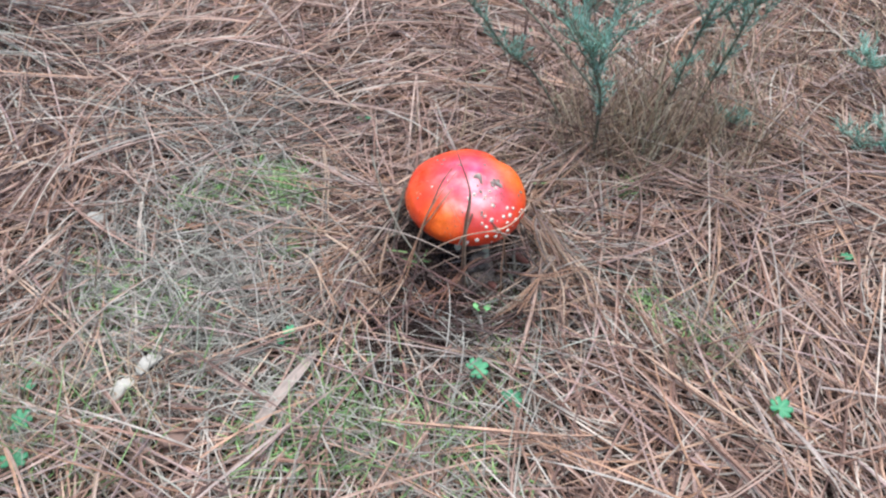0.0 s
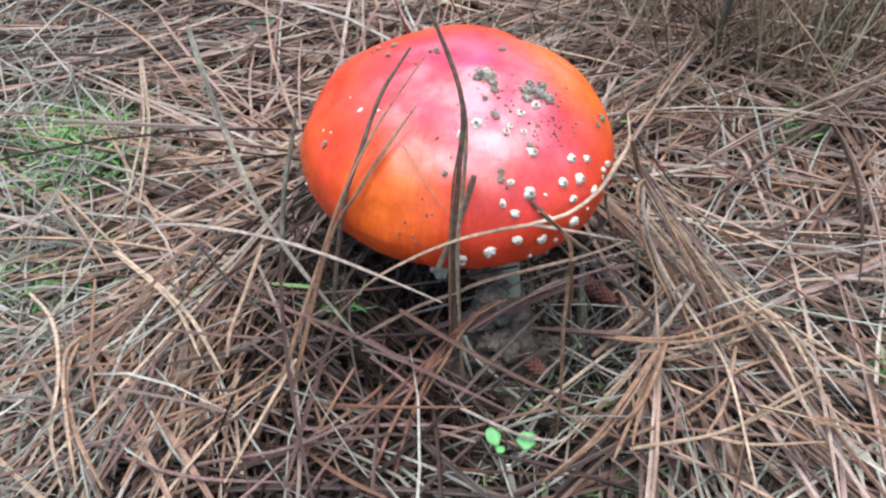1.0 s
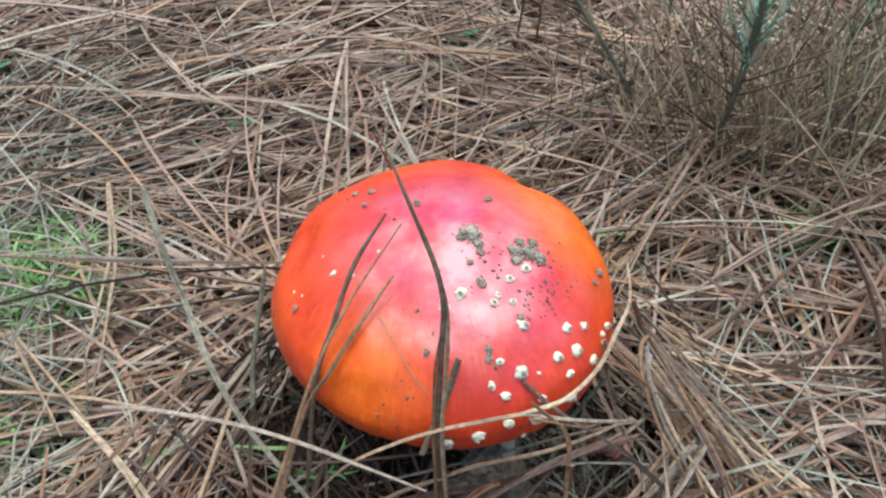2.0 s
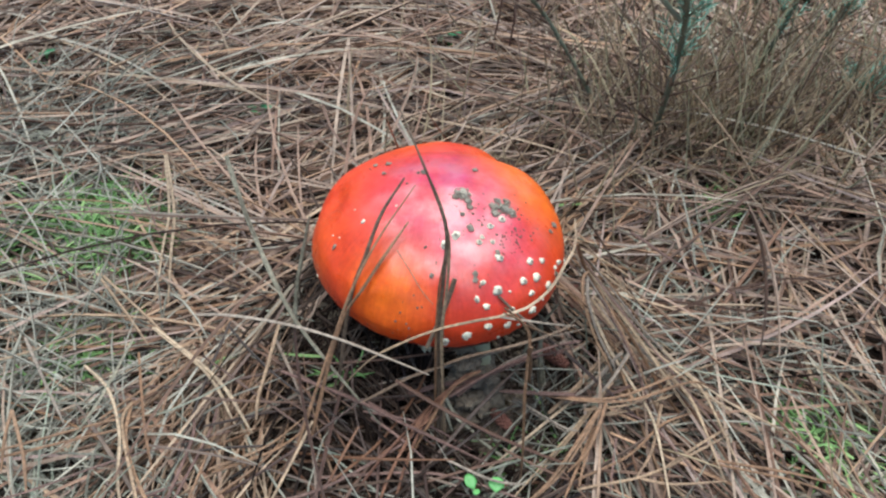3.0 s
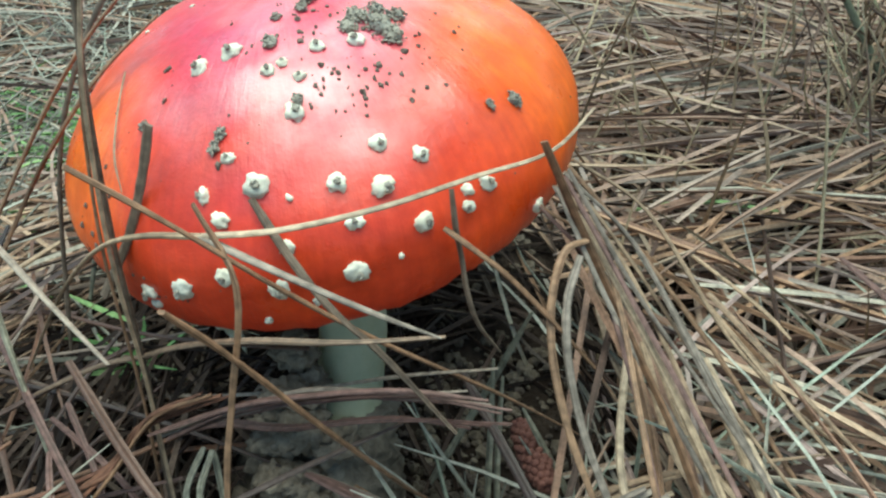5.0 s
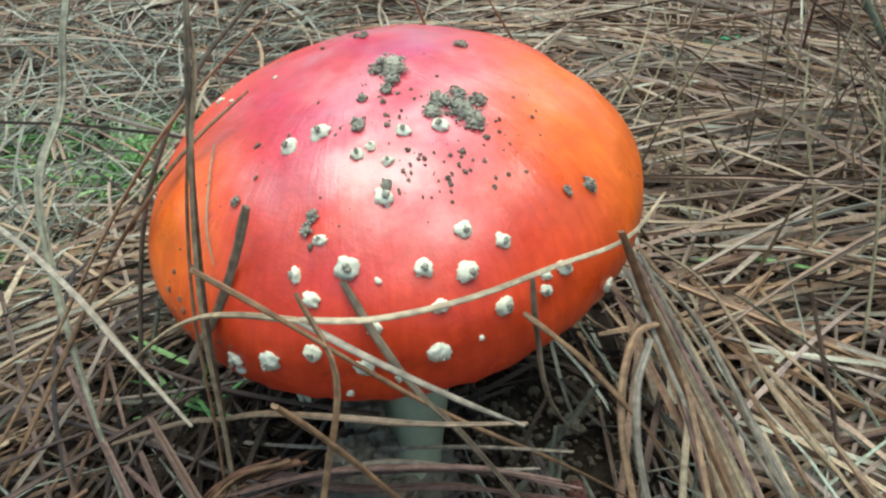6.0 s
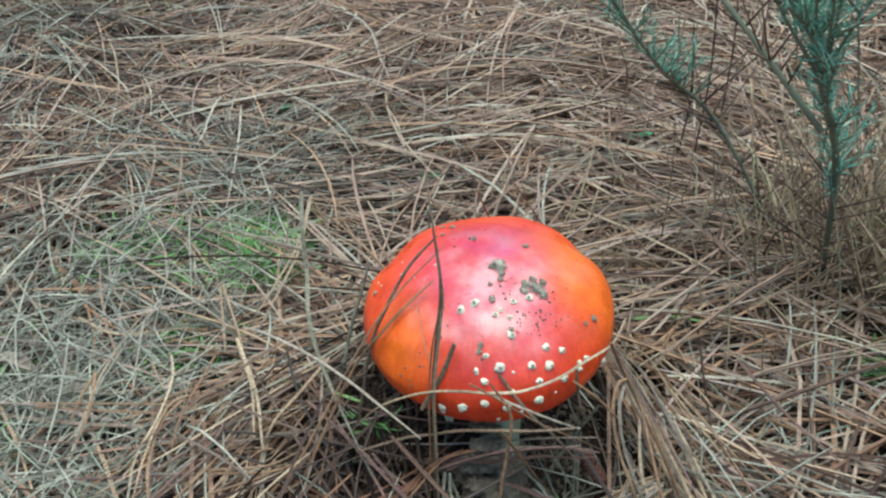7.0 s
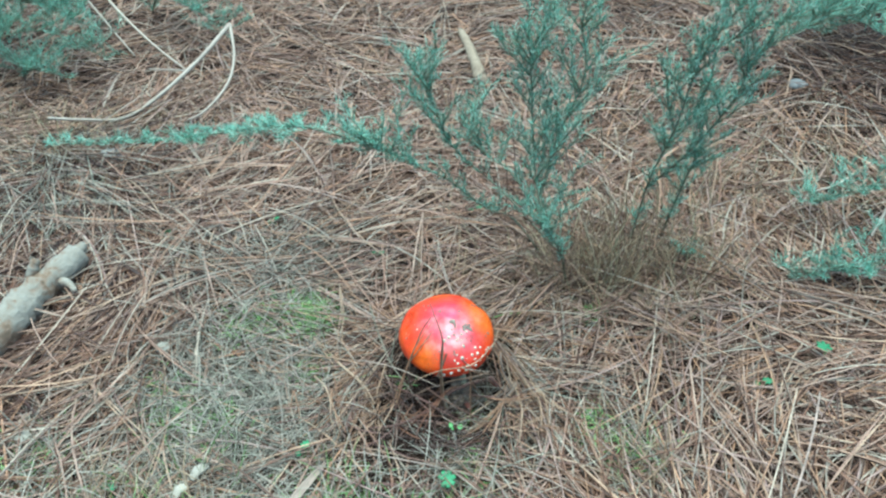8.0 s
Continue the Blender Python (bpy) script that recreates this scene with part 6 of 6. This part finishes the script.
    build_shrub("heath_shrub", [
        ([(0.80, 1.50, -0.02), (0.76, 1.38, 0.12), (0.70, 1.26, 0.20), (0.66, 1.18, 0.22)], 0.0036, 0.2),
        ([(0.86, 1.42, -0.02), (0.82, 1.28, 0.14), (0.76, 1.16, 0.22)], 0.0032, 0.2),
        ([(0.92, 1.46, -0.02), (0.83, 1.34, 0.05), (0.74, 1.25, 0.08), (0.66, 1.19, 0.07)], 0.003, 0.1),
        ([(0.95, 1.30, -0.02), (0.86, 1.22, 0.06), (0.78, 1.15, 0.07)], 0.003, 0.1),
        ([(0.60, 1.40, -0.02), (0.56, 1.30, 0.10), (0.52, 1.22, 0.14), (0.46, 1.16, 0.13)], 0.003, 0.15),
        ([(0.74, 1.34, -0.02), (0.68, 1.22, 0.12), (0.64, 1.15, 0.15), (0.58, 1.10, 0.13)], 0.003, 0.15),
        ([(0.40, 1.50, -0.02), (0.38, 1.44, 0.10), (0.33, 1.38, 0.16)], 0.003, 0.2),
        ([(0.22, 1.55, -0.02), (0.20, 1.48, 0.08), (0.17, 1.40, 0.12)], 0.003, 0.2),
    ], "bushy blue green heath shrub over the litter", 27, twig_len=0.09, twig_gap=0.0075, leaf=0.011, step=0.0022)


build_shrubs()


# ---- litter: far too many to count ----
def thinned(g, x, y, hard):
    """Which needles to keep: fewer of them over the mossy patches."""
    keep = np.ones(len(x), bool)
    for px, py, r, green in PATCHES:
        near = np.exp(-(((x - px) ** 2 + (y - py) ** 2) / (r * r)))
        keep &= g.random(len(x)) > near * hard * (1.0 if green else 0.85)
    return keep


def litter(name, g, n, x0, x1, y0, y1, length, width, mat, label, rings, high, tilt, hard=0.7, twin=0.5, category="pine needles", hole=None, fade=False):
    x, y = (g.normal(x0, x1, n), g.normal(y0, y1, n)) if fade else (g.uniform(x0, x1, n), g.uniform(y0, y1, n))
    if hole:
        keep = ~((x > hole[0]) & (x < hole[1]) & (y > hole[2]) & (y < hole[3]))
        x, y = x[keep], y[keep]
    keep = thinned(g, x, y, hard)
    keep &= g.random(len(x)) > 0.97 * np.exp(-((((x - 0.000) / 0.076) ** 2 + ((y - 0.414) / 0.072) ** 2) ** 2))
    x, y = x[keep], y[keep]
    n = len(x)
    flow = 1.6 * np.sin(5.0 * x + 2.0 * y + 0.6) + 1.3 * np.cos(4.2 * y - 3.1 * x)
    th = np.where(g.random(n) < 0.45, flow + g.normal(0, 0.45, n) + math.pi * g.integers(0, 2, n), g.uniform(0, 2 * math.pi, n))
    ln = length * np.clip(g.normal(1.0, 0.28, n), 0.3, 1.35)
    pt = np.clip(g.normal(0.0, tilt, n), -0.12, 0.12)
    x, y = x - 0.5 * ln * np.cos(th), y - 0.5 * ln * np.sin(th)
    over = np.zeros(n, bool)
    for px, py, r, green in PATCHES:
        if green > 1.0:
            for q in (0.1, 0.3, 0.5, 0.7, 0.9):
                over |= np.hypot(x + q * ln * np.cos(th) - px, y + q * ln * np.sin(th) - py) < 0.62 * r
    keep = ~(over & (g.random(n) < 0.86))
    x, y, th, ln, pt = x[keep], y[keep], th[keep], ln[keep], pt[keep]
    n = len(x)
    z = lay(x, y) + g.uniform(0.001, high, n) + np.maximum(0, -np.sin(pt)) * ln * 0.6
    wd = width * g.uniform(0.75, 1.25, n)
    bend = g.normal(0, 0.19, n)
    lift = g.normal(0.0, 0.04, n)
    two = g.random(n) < twin
    rep = lambda a, d=0.0: np.concatenate([a, (a + d)[two]])
    th2 = rep(th, g.normal(0, 0.06, n))
    base = np.stack([rep(x), rep(y), rep(z)], -1)
    me = strands(name, base, th2, rep(pt, g.normal(0, 0.02, n)), rep(ln, g.normal(0, 0.006, n)), rep(wd), rep(bend, g.normal(0, 0.04, n)), rep(lift), rings, mat, g, hollow=0.94 if mat == NEEDLE else 0.0)
    return tagged(new(name, me), label, category, kind="stuff")


def build_litter():
    g = np.random.default_rng(3)
    near = (-0.55, 0.55, 0.05, 1.00)
    litter("old_needle_litter", g, 8000, *near, 0.085, 0.0015, UNDER, "old grey brown needle litter on the soil", 4, 0.006, 0.04, 0.5)
    litter("needle_litter", g, 9500, *near, 0.125, 0.00178, NEEDLE, "dense layer of dry brown pine needles", 5, 0.019, 0.06, 0.78)
    litter("needle_litter", g, 2200, *near, 0.150, 0.00200, NEEDLE, "loose dry pine needles on top of the litter", 7, 0.026, 0.09, 0.70)
    litter("needle_litter", g, 27000, 0.0, 0.85, 0.95, 0.65, 0.130, 0.0020, NEEDLE, "dry brown pine needles over the forest floor", 4, 0.016, 0.06, 0.3, 0.4, hole=near, fade=True)
    litter("old_needle_litter", g, 12000, 0.0, 1.0, 0.9, 0.85, 0.100, 0.0022, UNDER, "old grey brown needle litter on the soil", 3, 0.008, 0.04, 0.3, 0.3, hole=near, fade=True)
    litter("needle_litter", g, 6500, 0.0, 3.5, 0.8, 4.0, 0.20, 0.005, NEEDLE, "dry brown pine needles over the far forest floor", 3, 0.02, 0.08, 0.0, 0.2, hole=(-1.2, 1.2, 0.0, 1.9), fade=True)
    # browner ground on the left, with its deep shadows painted by dark needles
    litter("old_needle_litter", g, 560, -0.57, 0.09, 0.82, 0.08, 0.110, 0.0017, DAMP_SHADE, "brown needles on a low hummock, darkened as shadow", 5, 0.018, 0.12, 0.0, 0.4, fade=True)
    litter("old_needle_litter", g, 620, -0.48, 0.10, 0.60, 0.12, 0.110, 0.0017, DAMP_SHADE, "brown needles beside a fallen branch, darkened as shadow", 5, 0.018, 0.12, 0.0, 0.4, fade=True)
    litter("dead_grass", g, 420, -0.56, 0.09, 0.80, 0.07, 0.120, 0.0014, PALE, "long grey dead grass over a low hummock", 6, 0.024, 0.12, 0.0, 0.2, category="grass", fade=True)
    litter("old_needle_litter", g, 900, 0.78, 0.10, 1.16, 0.12, 0.110, 0.0019, DAMP_SHADE, "dark brown needles under the heath", 5, 0.022, 0.12, 0.0, 0.4, fade=True)
    # an apron of needles that the growing mushroom has pushed up, sloping away from it
    n = 400
    a = np.concatenate([g.uniform(2.3, 4.0, 250), g.uniform(5.5, 7.2, 150)])
    r = 0.070 + 0.035 * g.random(n)
    x, y = 0.014 + r * np.cos(a), 0.470 + r * np.sin(a)
    top = np.where(a < 5.0, 0.016, 0.026) * g.random(n)
    ln = g.uniform(0.08, 0.16, n)
    me = strands("needle_heap", np.stack([x, y, lay(x, y) + 0.006 + top], -1), a + g.normal(0, 0.75, n), -np.arcsin(np.clip(top / ln, 0, 0.8)), ln, 0.0016 * g.uniform(0.8, 1.2, n),
                 g.normal(0, 0.08, n), g.normal(0.02, 0.03, n), 8, NEEDLE, g, hollow=0.97)
    tagged(new("needle_heap", me), "brown pine needles sloping up to the mushroom", "pine needles", kind="stuff")
    # needles lying across one another in front of the hollow, its shade in their colour
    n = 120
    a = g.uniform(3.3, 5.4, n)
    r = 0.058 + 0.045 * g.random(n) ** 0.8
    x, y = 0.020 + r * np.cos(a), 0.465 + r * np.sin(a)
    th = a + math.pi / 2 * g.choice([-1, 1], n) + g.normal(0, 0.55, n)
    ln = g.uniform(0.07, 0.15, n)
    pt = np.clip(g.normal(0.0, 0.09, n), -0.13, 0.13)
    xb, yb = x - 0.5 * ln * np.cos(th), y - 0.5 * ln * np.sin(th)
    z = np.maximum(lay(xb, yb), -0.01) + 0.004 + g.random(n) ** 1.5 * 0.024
    me = strands("needle_heap", np.stack([xb, yb, z], -1), th, pt, ln, 0.0015 * g.uniform(0.8, 1.2, n), g.normal(0, 0.12, n), g.normal(0.01, 0.03, n), 8, DAMP_SHADE, g, hollow=0.88)
    tagged(new("needle_heap", me), "crossed brown pine needles before the mushroom's foot, darkened as shade", "pine needles", kind="stuff")
    # needle fill of the hollow; the cap's shade is painted into its dark colour
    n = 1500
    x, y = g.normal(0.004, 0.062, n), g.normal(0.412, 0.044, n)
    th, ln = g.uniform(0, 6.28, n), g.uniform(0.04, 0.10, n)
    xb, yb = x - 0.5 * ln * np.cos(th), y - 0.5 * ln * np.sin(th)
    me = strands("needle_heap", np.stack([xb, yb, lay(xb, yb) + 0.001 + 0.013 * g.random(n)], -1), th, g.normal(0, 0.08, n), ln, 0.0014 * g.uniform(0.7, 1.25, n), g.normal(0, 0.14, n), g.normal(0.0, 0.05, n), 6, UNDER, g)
    tagged(new("needle_heap", me), "damp brown needles in the hollow, darkened as shade under the mushroom", "pine needles", kind="stuff")
    # grey blades standing in the hollow beside the stem
    n = 60
    x, y = g.normal(0.066, 0.014, n), g.normal(0.444, 0.012, n)
    me = strands("dead_grass", np.stack([x, y, lay(x, y)], -1), g.uniform(0, 6.28, n), g.uniform(0.2, 1.25, n), g.uniform(0.025, 0.06, n), 0.0013 * g.uniform(0.7, 1.2, n), g.normal(0, 0.2, n), g.normal(0.02, 0.06, n), 7, PALE, g)
    tagged(new("dead_grass", me), "grey dead grass blades in the hollow beside the stem", "grass", kind="stuff")
    # grey dead grass and fresh moss blades in the thin patches
    for moss, mat, label, name, per, size, w in ((0, PALE, "fine grey dead grass between the needles", "dead_grass", 36000, 0.070, 0.0011),
                                                 (1, GREEN, "short bright green moss and grass shoots", "moss", 290000, 0.015, 0.0014)):
        xs, ys = [], []
        for px, py, r, gr in PATCHES:
            k = int(per * r * r * 2.2 * (gr if moss else 1.0))
            q = r * 0.62 * g.normal(0, 1, (k, 2))
            xs.append(px + q[:, 0])
            ys.append(py + q[:, 1])
        x, y = np.concatenate(xs), np.concatenate(ys)
        n = len(x)
        th, pt = g.uniform(0, 6.28, n), np.abs(g.normal(0.12, 0.22, n))
        me = strands(name, np.stack([x, y, lay(x, y) + g.uniform(0.004, 0.017 if moss else 0.013, n)], -1), th, pt, size * g.uniform(0.4, 1.3, n), w * g.uniform(0.7, 1.3, n), g.normal(0, 0.3, n), g.normal(0.05, 0.08, n), 5, mat, g)
        tagged(new(name, me), label, "moss" if moss else "grass", kind="stuff")
    # brown dead twigs in a thicket round the shrub's foot
    n = 380
    x, y = g.normal(0.205, 0.055, n), g.normal(0.660, 0.038, n)
    me = strands("dead_twigs", np.stack([x, y, lay(x, y) + 0.02 * g.random(n)], -1), g.uniform(0, 6.28, n), g.uniform(0.1, 1.2, n), g.uniform(0.03, 0.085, n), 0.0011 * g.uniform(0.6, 1.4, n), g.normal(0, 0.3, n), g.normal(0, 0.08, n), 5, DEADTWIG, g)
    tagged(new("dead_twigs", me), "tangled dead brown twigs round the shrub's foot", "dead twigs", kind="stuff")
    # thin standing grass, straw yellow and green
    for cx, cy, sx, sy, n, mat, label in ((-0.300, 0.285, 0.050, 0.040, 150, DRYSTALK, "thin straw yellow grass standing in the litter"), (-0.275, 0.270, 0.060, 0.035, 50, GREEN, "thin green grass standing in the litter"),
                                          (0.215, 0.350, 0.022, 0.030, 70, DRYSTALK, "thin straw yellow grass standing in the litter"), (-0.085, 0.270, 0.045, 0.030, 70, GREEN, "thin green grass standing in the litter")):
        x, y = g.normal(cx, sx, n), g.normal(cy, sy, n)
        me = strands("grass", np.stack([x, y, lay(x, y)], -1), g.uniform(0, 6.28, n), g.uniform(0.3, 1.3, n), g.uniform(0.03, 0.085, n), 0.0011 * g.uniform(0.7, 1.4, n), g.normal(0, 0.3, n), g.normal(0.04, 0.08, n), 7, mat, g)
        tagged(new("grass", me), label, "grass", kind="stuff")
    # dry upright stalks round the shrub's foot
    for cx, cy, sx, sy, n, hgt in ((0.205, 0.650, 0.085, 0.060, 430, 0.070), (0.235, 0.655, 0.075, 0.050, 120, 0.115), (0.45, 0.85, 0.12, 0.10, 500, 0.06), (-0.62, 0.92, 0.10, 0.07, 500, 0.05)):
        x, y = g.normal(cx, sx, n), g.normal(cy, sy, n)
        if hgt > 0.1:
            x = 0.15 + np.abs(x - 0.15)
        th, pt = g.uniform(0, 6.28, n), g.uniform(0.25 if hgt < 0.1 else 1.0, 1.45, n)
        me = strands("dry_stalks", np.stack([x, y, lay(x, y)], -1), th, pt, hgt * g.uniform(0.4, 1.4, n), 0.0012 * g.uniform(0.7, 1.4, n), g.normal(0, 0.2, n), g.normal(0, 0.06, n), 6, DRYSTALK, g)
        tagged(new("dry_stalks", me), "dry brown stalks standing round the shrub", "dry grass", kind="stuff")

    # a matted tuft of fine rusty needles beside the hollow
    g = np.random.default_rng(17)
    n = 130
    x, y = g.normal(-0.078, 0.013, n), g.normal(0.424, 0.022, n)
    th, ln = g.normal(1.15, 0.45, n), g.uniform(0.04, 0.09, n)
    xb, yb = x - 0.5 * ln * np.cos(th), y - 0.5 * ln * np.sin(th)
    me = strands("needle_tuft", np.stack([xb, yb, lay(xb, yb) + 0.008 + 0.014 * g.random(n)], -1), th, g.normal(0.06, 0.07, n), ln, 0.0011 * g.uniform(0.7, 1.25, n), g.normal(0, 0.20, n), g.normal(0.02, 0.04, n), 7, FIBRE, g)
    tagged(new("needle_tuft", me), "matted tuft of fine rusty tan needles", "pine needles", kind="stuff")
    # straw and brown stalks standing thick before the shrub's foot
    for n, mat, label in ((230, DRYSTALK, "straw coloured stalks standing before the shrub"), (30, DEADTWIG, "brown dead stalks standing before the shrub")):
        x, y = g.normal(0.225, 0.070, n), g.normal(0.632, 0.024, n)
        me = strands("dry_stalks", np.stack([x, y, lay(x, y)], -1), g.uniform(0, 6.28, n), g.uniform(0.7, 1.5, n), g.uniform(0.05, 0.125, n), 0.0012 * g.uniform(0.6, 1.3, n), g.normal(0, 0.22, n), g.normal(0, 0.06, n), 6, mat, g)
        tagged(new("dry_stalks", me), label, "dry grass", kind="stuff")
    # green shoots on the bare soil below the bulb
    n = 130
    x, y = g.normal(0.052, 0.014, n), g.normal(0.400, 0.012, n)
    me = strands("grass", np.stack([x, y, lay(x, y) + 0.004], -1), g.uniform(0, 6.28, n), g.uniform(0.1, 0.9, n), g.uniform(0.008, 0.028, n), 0.0011 * g.uniform(0.7, 1.4, n), g.normal(0, 0.3, n), g.normal(0.04, 0.08, n), 6, GREEN, g)
    tagged(new("grass", me), "small dark green shoots on bare soil", "grass", kind="stuff")


build_litter()
